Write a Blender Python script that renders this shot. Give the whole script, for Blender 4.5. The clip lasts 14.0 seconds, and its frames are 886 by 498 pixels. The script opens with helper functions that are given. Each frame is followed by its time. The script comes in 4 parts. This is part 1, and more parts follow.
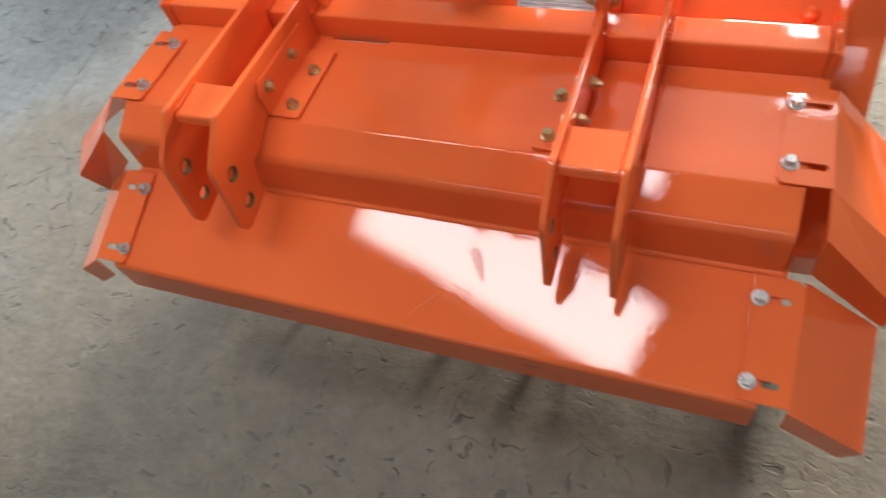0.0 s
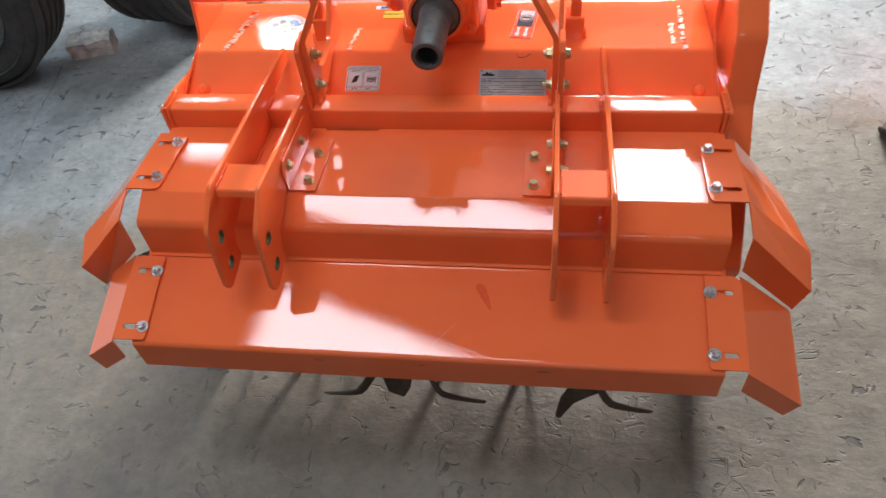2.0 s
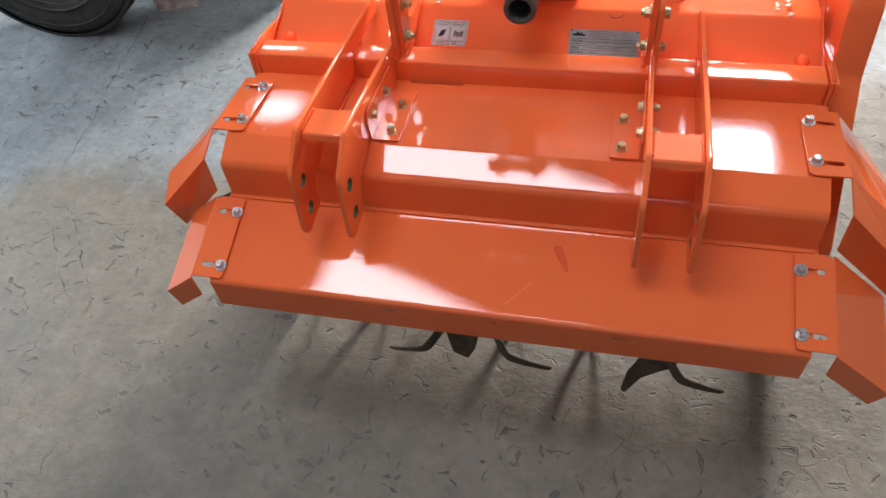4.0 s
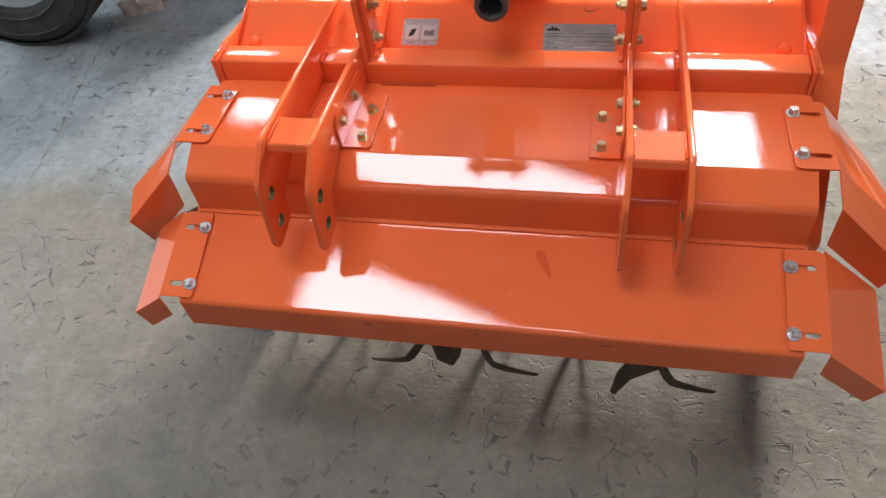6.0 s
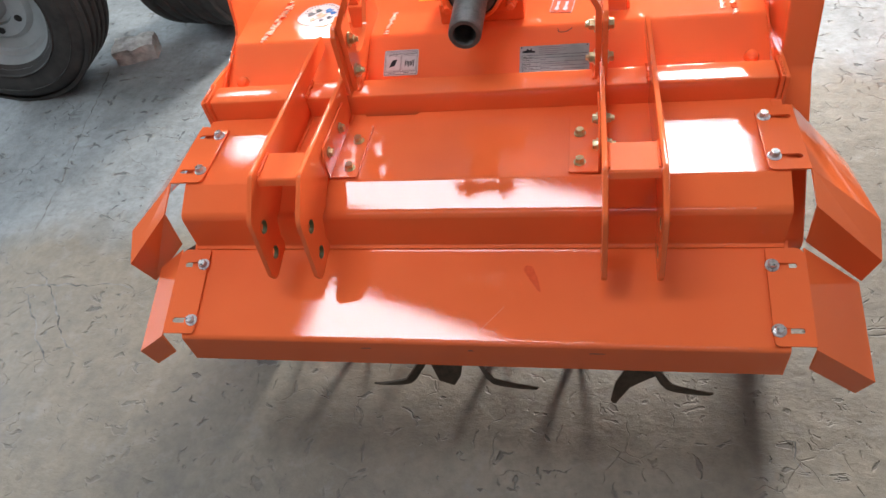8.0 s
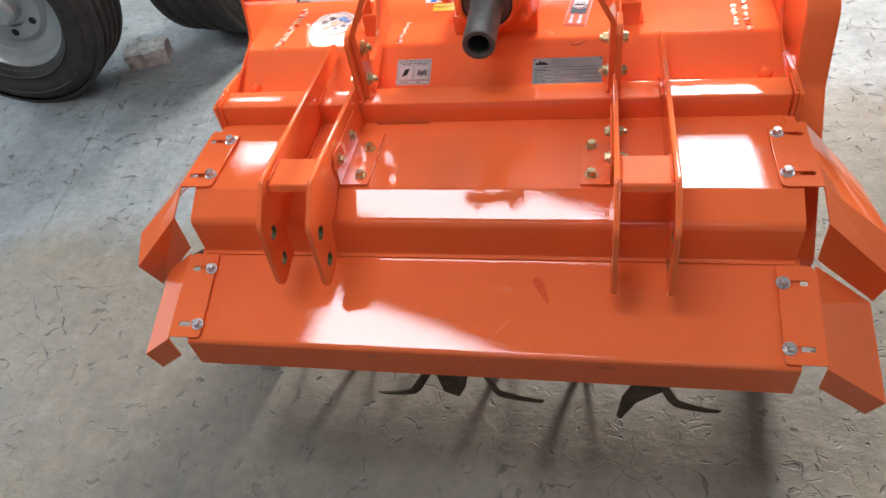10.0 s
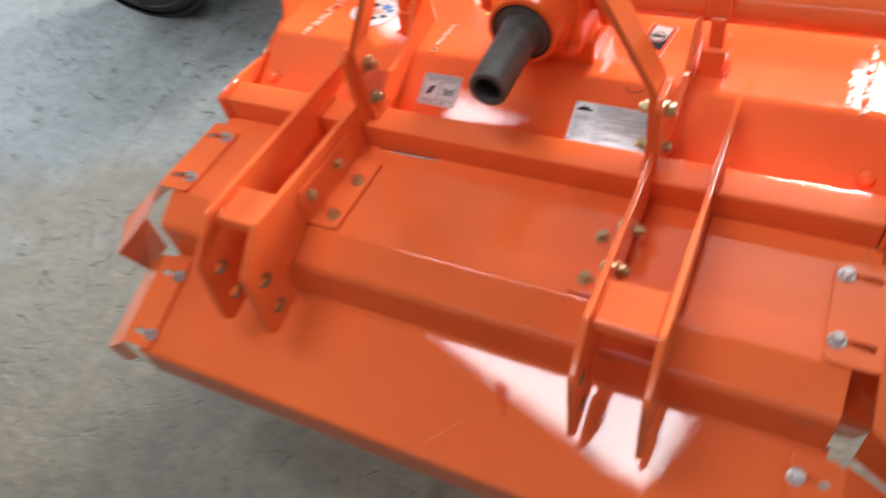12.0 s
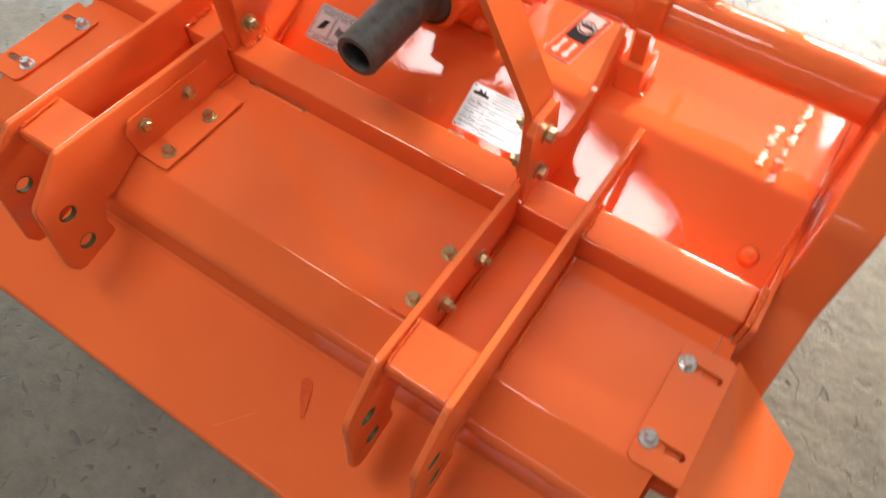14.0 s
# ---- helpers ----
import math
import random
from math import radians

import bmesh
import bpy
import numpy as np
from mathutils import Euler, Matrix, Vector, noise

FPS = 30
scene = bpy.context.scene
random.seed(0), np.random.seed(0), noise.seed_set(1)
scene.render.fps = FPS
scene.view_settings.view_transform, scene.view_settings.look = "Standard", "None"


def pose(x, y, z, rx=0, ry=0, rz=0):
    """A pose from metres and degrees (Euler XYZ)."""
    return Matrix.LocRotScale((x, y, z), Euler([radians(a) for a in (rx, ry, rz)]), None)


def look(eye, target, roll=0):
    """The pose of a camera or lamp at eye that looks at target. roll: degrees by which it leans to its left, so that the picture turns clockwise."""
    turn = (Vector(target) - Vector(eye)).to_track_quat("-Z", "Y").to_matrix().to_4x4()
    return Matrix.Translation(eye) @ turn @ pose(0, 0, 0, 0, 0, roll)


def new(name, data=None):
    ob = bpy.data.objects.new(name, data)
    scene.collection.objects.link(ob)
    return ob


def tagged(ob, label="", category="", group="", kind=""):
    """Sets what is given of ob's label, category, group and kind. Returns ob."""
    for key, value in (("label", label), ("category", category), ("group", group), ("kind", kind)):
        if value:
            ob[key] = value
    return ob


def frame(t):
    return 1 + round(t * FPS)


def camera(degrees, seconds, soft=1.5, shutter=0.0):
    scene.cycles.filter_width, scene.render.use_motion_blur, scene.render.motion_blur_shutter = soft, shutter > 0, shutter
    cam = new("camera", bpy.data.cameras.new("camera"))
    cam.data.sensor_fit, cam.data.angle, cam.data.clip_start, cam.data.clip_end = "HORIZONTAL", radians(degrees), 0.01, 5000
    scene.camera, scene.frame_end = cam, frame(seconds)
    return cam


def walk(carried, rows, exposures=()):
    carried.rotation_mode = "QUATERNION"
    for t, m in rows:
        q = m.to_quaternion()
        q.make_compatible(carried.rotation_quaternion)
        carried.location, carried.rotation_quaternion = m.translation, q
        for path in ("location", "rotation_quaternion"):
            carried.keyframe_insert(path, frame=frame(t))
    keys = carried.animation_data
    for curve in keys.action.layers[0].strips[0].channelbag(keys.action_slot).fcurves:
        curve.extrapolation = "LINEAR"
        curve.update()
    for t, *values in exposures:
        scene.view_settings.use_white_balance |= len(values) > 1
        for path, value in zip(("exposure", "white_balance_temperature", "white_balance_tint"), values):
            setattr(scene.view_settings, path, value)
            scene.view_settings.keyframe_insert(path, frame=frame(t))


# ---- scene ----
cam = camera(63.24, 14.0, 1.5, 0.5)
PATH = [
    (0, (0.4879, -0.5958, 1.7191), (-0.0873, 0.2366, 0.2304), -19.51),
    (0.2, (0.4655, -0.6757, 1.7307), (0.0017, 0.2448, 0.2551), -14.29),
    (0.5, (0.2948, -0.8177, 1.7786), (-0.0295, 0.2325, 0.3532), -10.10),
    (0.8, (0.1835, -0.9020, 1.7749), (-0.2185, 0.1589, 0.3774), -8.74),
    (1, (0.1367, -0.9120, 1.8189), (-0.2679, 0.1244, 0.4039), -8.47),
    (1.2, (0.1876, -0.8744, 1.8589), (-0.2172, 0.2284, 0.4951), -9.83),
    (1.5, (0.2496, -0.8898, 1.8494), (-0.0595, 0.2726, 0.5103), -9.83),
    (2, (0.2525, -0.9463, 1.8470), (0.0155, 0.2351, 0.5099), -6.62),
    (2.5, (0.2211, -0.9821, 1.8888), (0.0031, 0.2301, 0.5761), -2.83),
    (3, (0.2242, -1.0155, 1.7981), (-0.0762, 0.1647, 0.4726), -4.68),
    (3.2, (0.1917, -0.9942, 1.8091), (-0.1558, 0.1534, 0.4666), -6.40),
    (5.3, (0.2259, -0.9590, 1.7804), (-0.1440, 0.1547, 0.4155), -9.86),
    (5.5, (0.2178, -0.9254, 1.7632), (-0.1579, 0.2036, 0.4126), -11.86),
    (6, (0.2066, -0.9125, 1.7817), (-0.1255, 0.1997, 0.4060), -8.93),
    (6.5, (0.1977, -0.9240, 1.7485), (-0.1866, 0.1971, 0.3937), -12.24),
    (7, (0.2221, -0.9199, 1.7974), (-0.1797, 0.2136, 0.4581), -12.77),
    (7.5, (0.2356, -0.9357, 1.8066), (-0.1551, 0.2142, 0.4781), -13.30),
    (8, (0.2502, -0.9409, 1.8032), (-0.1021, 0.2171, 0.4709), -12.86),
    (8.2, (0.2500, -0.9393, 1.8111), (-0.1103, 0.2226, 0.4844), -12.95),
    (10.3, (0.2375, -0.9441, 1.7958), (-0.1238, 0.2332, 0.4830), -11.02),
    (10.5, (0.2415, -0.9473, 1.7950), (-0.0935, 0.2239, 0.4698), -9.33),
    (11, (0.3073, -0.8199, 1.7994), (-0.1945, 0.2703, 0.4580), -15.69),
    (11.2, (0.3875, -0.7469, 1.8185), (-0.1860, 0.2987, 0.4702), -15.85),
    (11.5, (0.4611, -0.6774, 1.8138), (-0.2005, 0.3024, 0.4564), -14.73),
    (11.8, (0.4673, -0.6041, 1.8052), (-0.2474, 0.3267, 0.4403), -16.98),
    (12, (0.4619, -0.4905, 1.7670), (-0.2209, 0.4314, 0.3800), -15.25),
    (12.2, (0.3969, -0.3708, 1.7387), (-0.1576, 0.5968, 0.3258), -7.16),
    (12.5, (0.3555, -0.2264, 1.6993), (-0.1568, 0.7424, 0.2714), -8.82),
    (12.8, (0.3968, -0.1335, 1.7051), (-0.3042, 0.6815, 0.2613), -19.97),
    (13, (0.4838, -0.1466, 1.7431), (-0.3389, 0.5693, 0.3111), -23.89),
    (13.2, (0.5827, -0.1327, 1.7601), (-0.2909, 0.5072, 0.3223), -22.38),
    (13.5, (0.6005, -0.1305, 1.7270), (-0.2104, 0.5951, 0.2932), -12.37),
    (13.7, (0.5674, -0.1791, 1.7250), (-0.0498, 0.6073, 0.2281), -0.20),
    (14, (0.5383, -0.1899, 1.7292), (0.0190, 0.5615, 0.1782), -1.07),
]
EXPOSURES = [(0, 1.56, 6900, 10), (0.5, 1.57, 6350, 10), (1.5, 1.5, 6300, 10), (2.5, 1.38, 6200, 11), (3.2, 1.44, 6250, 11), (5.5, 1.62, 6300, 11), (8, 1.62, 6350, 11), (11, 1.58, 6450, 10), (11.5, 1.50, 6550, 10), (12, 1.58, 6600, 10), (12.5, 1.48, 7000, 10), (14, 1.56, 7150, 10)]
walk(cam, [(t, look(eye, target, roll)) for t, eye, target, roll in PATH], EXPOSURES)

# ---- world, daylight through the roof and the walls, and added fill light ----
world = bpy.data.worlds.new("world")
scene.world = world
world.use_nodes = True
wn = world.node_tree
sky = wn.nodes.new("ShaderNodeTexSky")
sky.sky_type = "NISHITA"
sky.sun_disc = False
sky.sun_elevation, sky.sun_rotation = radians(48), radians(150)
wn.links.new(sky.outputs[0], wn.nodes["Background"].inputs[0])
wn.nodes["Background"].inputs[1].default_value = 0.12

ROOF = 4.5


# an area lamp, used for daylight and for added fill
def daylight(name, place, target, sx, sy, power, colour):
    d = bpy.data.lights.new(name, "AREA")
    d.shape, d.size, d.size_y, d.energy, d.color = "RECTANGLE", sx, sy, power, colour
    ob = new(name, d)
    ob.matrix_world = look(place, target)
    return ob


# roof lights: centre x, y, length, width, turn, strength; the last two are fill strips, added out of view
ROOF_LIGHTS_AND_FILL = [(-0.79, -0.36, 2.27, 0.61, -19.0, 0.41), (1.41, 5.10, 0.84, 1.04, 0.0, 0.85), (-3.60, 5.48, 0.55, 0.40, 0.0, 0.40),
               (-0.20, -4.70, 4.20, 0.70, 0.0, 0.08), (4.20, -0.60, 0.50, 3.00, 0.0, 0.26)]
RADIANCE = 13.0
for rx_, ry_, rl_, rw_, turn_, part_ in ROOF_LIGHTS_AND_FILL:
    lamp = daylight("roof_daylight_and_fill", (rx_, ry_, ROOF - 0.01), (rx_, ry_, 0), rl_, rw_, part_ * RADIANCE * math.pi * rl_ * rw_, (0.95, 0.97, 1.0))
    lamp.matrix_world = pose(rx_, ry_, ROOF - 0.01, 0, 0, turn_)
# the high windows in the back wall, the bluish middle one added as fill: x from, to, z from, to
BACK = 5.9
BACK_OPENINGS = [(0.50, 1.45, 2.12, 2.72), (-1.2, 0.3, 2.25, 3.55), (-2.9, -2.42, 3.92, 4.42)]
BACK_DAYLIGHT_AND_FILL = [(11.8, (1.0, 0.96, 0.89)), (0.5, (0.74, 0.90, 1.0)), (0.8, (1.0, 0.98, 0.95))]
for (xa_, xb_, za_, zb_), (part_, tint_) in zip(BACK_OPENINGS, BACK_DAYLIGHT_AND_FILL):
    mid = ((xa_ + xb_) / 2, BACK + 0.05, (za_ + zb_) / 2)
    daylight("back_daylight_and_fill", mid, (mid[0], 0, mid[2]), xb_ - xa_, zb_ - za_, part_ * RADIANCE * math.pi * (xb_ - xa_) * (zb_ - za_), tint_)
# an opening added in the left wall for fill light on the left floor: y from, to, z from, to
LEFT = -6.0
LEFT_OPENING = (0.6, 2.6, 1.4, 2.8)
mid = (LEFT - 0.05, (LEFT_OPENING[0] + LEFT_OPENING[1]) / 2, (LEFT_OPENING[2] + LEFT_OPENING[3]) / 2)
daylight("left_fill", mid, (0, mid[1], mid[2]), LEFT_OPENING[1] - LEFT_OPENING[0], LEFT_OPENING[3] - LEFT_OPENING[2], 0.68 * RADIANCE * math.pi * 2.0 * 1.4, (0.82, 0.93, 1.0))

# ---- materials ----


def material(name, base, rough=0.5, metal=0.0, coat=0.0, spec=0.5):
    m = bpy.data.materials.new(name)
    m.use_nodes = True
    b = m.node_tree.nodes["Principled BSDF"]
    b.inputs["Base Color"].default_value = (*base, 1)
    b.inputs["Roughness"].default_value = rough
    b.inputs["Metallic"].default_value = metal
    b.inputs["Specular IOR Level"].default_value = spec
    b.inputs["Coat Weight"].default_value = coat
    b.inputs["Coat Roughness"].default_value = 0.03
    return m


def node(m, kind, **values):
    n = m.node_tree.nodes.new(kind)
    for key, value in values.items():
        n.inputs[key].default_value = value
    return n


def link(m, a, b):
    m.node_tree.links.new(a, b)


def bsdf(m):
    return m.node_tree.nodes["Principled BSDF"]


def coords(m):
    return node(m, "ShaderNodeTexCoord").outputs["Object"]


def noise_of(m, scale, detail=4.0, rough=0.55, vec=None):
    n = node(m, "ShaderNodeTexNoise", Scale=scale, Detail=detail, Roughness=rough)
    link(m, vec or coords(m), n.inputs["Vector"])
    return n.outputs["Fac"]


def ramp(m, fac, stops):
    n = m.node_tree.nodes.new("ShaderNodeValToRGB")
    while len(n.color_ramp.elements) < len(stops):
        n.color_ramp.elements.new(0.5)
    for e, (at, c) in zip(n.color_ramp.elements, stops):
        e.position, e.color = at, (*c, 1) if len(c) == 3 else c
    link(m, fac, n.inputs[0])
    return n.outputs[0]


def grey(v):
    return (v, v, v)


def mix(m, fac, a, b, kind="MIX"):
    n = m.node_tree.nodes.new("ShaderNodeMix")
    n.data_type, n.blend_type = "RGBA", kind
    if hasattr(fac, "node"):
        link(m, fac, n.inputs["Factor"])
    else:
        n.inputs["Factor"].default_value = fac
    for s, v in ((n.inputs[6], a), (n.inputs[7], b)):
        if hasattr(v, "node"):
            link(m, v, s)
        else:
            s.default_value = (*v, 1)
    return n.outputs[2]


def bump(m, height, strength, distance, before=None):
    n = node(m, "ShaderNodeBump", Strength=strength, Distance=distance)
    link(m, height, n.inputs["Height"])
    if before:
        link(m, before, n.inputs["Normal"])
    return n.outputs[0]


# glossy orange powder coat with orange peel, faint waves in the sheet and a little dust
paint = material("orange_paint", (0.74, 0.105, 0.016), 0.6, 0.0, 1.0, 0.0)
bsdf(paint).inputs["Coat IOR"].default_value = 1.55
bsdf(paint).inputs["Coat Roughness"].default_value = 0.035
tone = ramp(paint, noise_of(paint, 3.2, 3), ((0.3, (0.89, 0.159, 0.046)), (0.7, (0.94, 0.181, 0.053))))
dust = ramp(paint, noise_of(paint, 41, 6, 0.7), ((0.60, grey(0.0)), (0.82, grey(0.07))))
link(paint, mix(paint, dust, tone, (0.75, 0.30, 0.16)), bsdf(paint).inputs["Base Color"])
link(paint, ramp(paint, noise_of(paint, 9, 5, 0.6), ((0.35, grey(0.004)), (0.75, grey(0.014)))), bsdf(paint).inputs["Coat Roughness"])
wave = bump(paint, noise_of(paint, 5.0, 1), 0.15, 0.004)
peel = bump(paint, noise_of(paint, 190, 1), 0.075, 0.0012, wave)
link(paint, peel, bsdf(paint).inputs["Normal"])
link(paint, peel, bsdf(paint).inputs["Coat Normal"])

# the same coat over a rough casting
cast = material("orange_cast_iron", (0.74, 0.105, 0.016), 0.6, 0.0, 1.0, 0.0)
link(cast, ramp(cast, noise_of(cast, 6, 4), ((0.3, (0.80, 0.125, 0.028)), (0.7, (0.88, 0.150, 0.034)))), bsdf(cast).inputs["Base Color"])
rough_skin = bump(cast, noise_of(cast, 120, 4, 0.6), 0.35, 0.002)
link(cast, rough_skin, bsdf(cast).inputs["Normal"])
link(cast, rough_skin, bsdf(cast).inputs["Coat Normal"])

zinc = material("galvanised_steel", (0.62, 0.63, 0.64), 0.32, 0.9)
link(zinc, ramp(zinc, noise_of(zinc, 160, 4), ((0.3, grey(0.42)), (0.7, grey(0.74)))), bsdf(zinc).inputs["Base Color"])
link(zinc, ramp(zinc, noise_of(zinc, 90, 4), ((0.3, grey(0.22)), (0.7, grey(0.48)))), bsdf(zinc).inputs["Roughness"])
brass = material("yellow_zinc_steel", (0.62, 0.52, 0.32), 0.3, 0.95)
link(brass, ramp(brass, noise_of(brass, 60, 4), ((0.3, (0.42, 0.33, 0.17)), (0.7, (0.74, 0.64, 0.40)))), bsdf(brass).inputs["Base Color"])
pin_steel = material("plated_pin_steel", (0.66, 0.62, 0.52), 0.2, 1.0)
link(pin_steel, ramp(pin_steel, noise_of(pin_steel, 45, 5), ((0.25, (0.44, 0.39, 0.32)), (0.75, (0.60, 0.55, 0.47)))), bsdf(pin_steel).inputs["Base Color"])
link(pin_steel, ramp(pin_steel, noise_of(pin_steel, 120, 3), ((0.3, grey(0.12)), (0.7, grey(0.38)))), bsdf(pin_steel).inputs["Roughness"])
hole_green = material("primer_in_hole", (0.10, 0.10, 0.03), 0.5)

black = material("black_plastic", (0.035, 0.036, 0.038), 0.5)
link(black, ramp(black, noise_of(black, 60, 5, 0.65), ((0.3, (0.045, 0.044, 0.042)), (0.75, (0.115, 0.110, 0.102)))), bsdf(black).inputs["Base Color"])
link(black, bump(black, noise_of(black, 420, 3), 0.5, 0.0012), bsdf(black).inputs["Normal"])
dark_hole = material("dark_bore", (0.012, 0.011, 0.010), 0.6)

rubber = material("tyre_rubber", (0.018, 0.018, 0.019), 0.7)
link(rubber, ramp(rubber, noise_of(rubber, 11, 6, 0.7), ((0.3, grey(0.022)), (0.75, (0.060, 0.058, 0.053)))), bsdf(rubber).inputs["Base Color"])
link(rubber, bump(rubber, noise_of(rubber, 70, 5), 0.4, 0.004), bsdf(rubber).inputs["Normal"])
rim_grey = material("grey_rim_paint", (0.32, 0.34, 0.34), 0.3, 0.3, 0.3)
link(rim_grey, ramp(rim_grey, noise_of(rim_grey, 9, 5), ((0.3, (0.36, 0.40, 0.41)), (0.75, (0.50, 0.54, 0.55)))), bsdf(rim_grey).inputs["Base Color"])

iron = material("dark_blade_steel", (0.05, 0.044, 0.038), 0.7, 0.1, 0.0, 0.3)
link(iron, ramp(iron, noise_of(iron, 26, 6, 0.7), ((0.3, (0.05, 0.041, 0.033)), (0.75, (0.15, 0.112, 0.08)))), bsdf(iron).inputs["Base Color"])

stone = material("concrete_lump", (0.33, 0.31, 0.28), 0.9)
link(stone, ramp(stone, noise_of(stone, 14, 7, 0.7), ((0.35, (0.22, 0.205, 0.19)), (0.62, (0.50, 0.475, 0.44)))), bsdf(stone).inputs["Base Color"])
link(stone, bump(stone, noise_of(stone, 30, 7, 0.7), 0.8, 0.01), bsdf(stone).inputs["Normal"])

white_vinyl = material("white_vinyl", (0.80, 0.80, 0.78), 0.12, 0.0, 0.0, 0.35)
link(white_vinyl, ramp(white_vinyl, noise_of(white_vinyl, 50, 4), ((0.3, grey(0.58)), (0.7, grey(0.68)))), bsdf(white_vinyl).inputs["Base Color"])
ink = material("black_ink", (0.03, 0.03, 0.035), 0.12, 0.0, 0.0, 0.35)
grey_ink = material("grey_ink", (0.30, 0.30, 0.32), 0.12, 0.0, 0.0, 0.35)
blue_ink = material("blue_ink", (0.03, 0.16, 0.5), 0.12, 0.0, 0.0, 0.35)
tan_ink = material("tan_ink", (0.55, 0.33, 0.2), 0.12, 0.0, 0.0, 0.35)
yellow_vinyl = material("yellow_vinyl", (0.75, 0.56, 0.06), 0.12, 0.0, 0.0, 0.35)
green_vinyl = material("green_vinyl", (0.05, 0.22, 0.07), 0.12, 0.0, 0.0, 0.35)
red_vinyl = material("red_vinyl", (0.80, 0.12, 0.04), 0.12, 0.0, 0.0, 0.35)
alu = material("brushed_aluminium", (0.72, 0.73, 0.74), 0.28, 0.85)
link(alu, ramp(alu, noise_of(alu, 35, 5), ((0.3, grey(0.38)), (0.7, grey(0.52)))), bsdf(alu).inputs["Base Color"])
paint_run = material("dried_paint_drop", (0.72, 0.10, 0.035), 0.55, 0.0, 0.6, 0.0)
link(paint_run, ramp(paint_run, noise_of(paint_run, 120, 3), ((0.3, (0.74, 0.105, 0.033)), (0.7, (0.84, 0.13, 0.042)))), bsdf(paint_run).inputs["Base Color"])
paint_pale = material("scratched_paint", (0.88, 0.22, 0.09), 0.4)
# pale cream for the weld stitches: glints of the glossy crests put into the colour
glint_weld = material("weld_crest_glint", (0.80, 0.62, 0.42), 0.3, 0.35)
link(glint_weld, ramp(glint_weld, noise_of(glint_weld, 300, 3), ((0.32, (0.90, 0.45, 0.18)), (0.48, (0.95, 0.86, 0.66)))), bsdf(glint_weld).inputs["Base Color"])
mark = material("black_marker", (0.04, 0.01, 0.01), 0.5)

# concrete floor: worn beige-grey slab with pale trowelled ridges, stains and many small chipped pits
concrete = material("worn_concrete", (0.211, 0.196, 0.176), 0.6)
cc = coords(concrete)


def stretched(scale, turn, vec=None):
    w = node(concrete, "ShaderNodeMapping")
    w.inputs["Scale"].default_value = scale
    w.inputs["Rotation"].default_value = (0, 0, radians(turn))
    link(concrete, vec or cc, w.inputs["Vector"])
    return w.outputs[0]


large = noise_of(concrete, 0.7, 4, 0.6, cc)
cloud = noise_of(concrete, 3.4, 9, 0.66, cc)
fine = noise_of(concrete, 30, 8, 0.70, cc)
blotch = noise_of(concrete, 11, 5, 0.6, cc)
tint = ramp(concrete, large, ((0.32, (0.124, 0.105, 0.077)), (0.66, (0.180, 0.157, 0.120))))
tint = mix(concrete, ramp(concrete, cloud, ((0.38, grey(0.0)), (0.66, grey(0.8)))), tint, (0.238, 0.206, 0.157))
# the slab is bluish grey at the rear and beige at the front; the two tones meet in a ragged oblique line
place = node(concrete, "ShaderNodeSeparateXYZ")
link(concrete, cc, place.inputs[0])


def sums(kind, a, b):
    n = node(concrete, "ShaderNodeMath")
    n.operation = kind
    for k, v in enumerate((a, b)):
        if hasattr(v, "node"):
            link(concrete, v, n.inputs[k])
        else:
            n.inputs[k].default_value = v
    return n.outputs[0]


line_y = sums("ADD", sums("MULTIPLY", place.outputs["X"], 0.27), 1.20)
over = sums("ADD", sums("SUBTRACT", place.outputs["Y"], line_y), sums("MULTIPLY", noise_of(concrete, 2.2, 6, 0.6, cc), 0.7))
rear = ramp(concrete, sums("MULTIPLY_ADD", over, 0.5), ((0.60, grey(0.0)), (0.70, grey(1.0))))
rear_bluish = mix(concrete, ramp(concrete, cloud, ((0.36, grey(0.0)), (0.66, grey(1.0)))), (0.185, 0.202, 0.208), (0.305, 0.330, 0.337))
tint = mix(concrete, rear, tint, rear_bluish)
tint = mix(concrete, ramp(concrete, fine, ((0.32, grey(0.38)), (0.58, grey(0.0)))), tint, (0.077, 0.068, 0.056))
tint = mix(concrete, ramp(concrete, blotch, ((0.50, grey(0.0)), (0.68, grey(0.30)))), tint, (0.075, 0.074, 0.070))
tint = mix(concrete, ramp(concrete, blotch, ((0.30, grey(0.30)), (0.44, grey(0.0)))), tint, (0.260, 0.255, 0.240))
# the chips wander: bend their pattern with a coarse noise
wander = node(concrete, "ShaderNodeTexNoise", Scale=7.0, Detail=3.0)
link(concrete, cc, wander.inputs["Vector"])
bent = node(concrete, "ShaderNodeVectorMath")
bent.operation = "MULTIPLY_ADD"
link(concrete, wander.outputs["Color"], bent.inputs[0])
bent.inputs[1].default_value = (0.16, 0.16, 0.0)
link(concrete, cc, bent.inputs[2])
# chips: short dark pits with pale rims, mostly lying one way
patchy = ramp(concrete, noise_of(concrete, 1.3, 4, 0.6, cc), ((0.36, grey(0.25)), (0.58, grey(1.0))))
patchy = mix(concrete, 1.0, patchy, ramp(concrete, rear, ((0.0, grey(0.70)), (1.0, grey(1.0)))), "MULTIPLY")
chips = noise_of(concrete, 1.0, 3, 0.55, stretched((11, 25, 11), 14, bent.outputs[0]))
nicks = noise_of(concrete, 1.0, 3, 0.55, stretched((34, 13, 13), -28, bent.outputs[0]))
chip = ramp(concrete, chips, ((0.635, grey(0.0)), (0.675, grey(1.0))))
nick = ramp(concrete, nicks, ((0.64, grey(0.0)), (0.68, grey(0.9))))
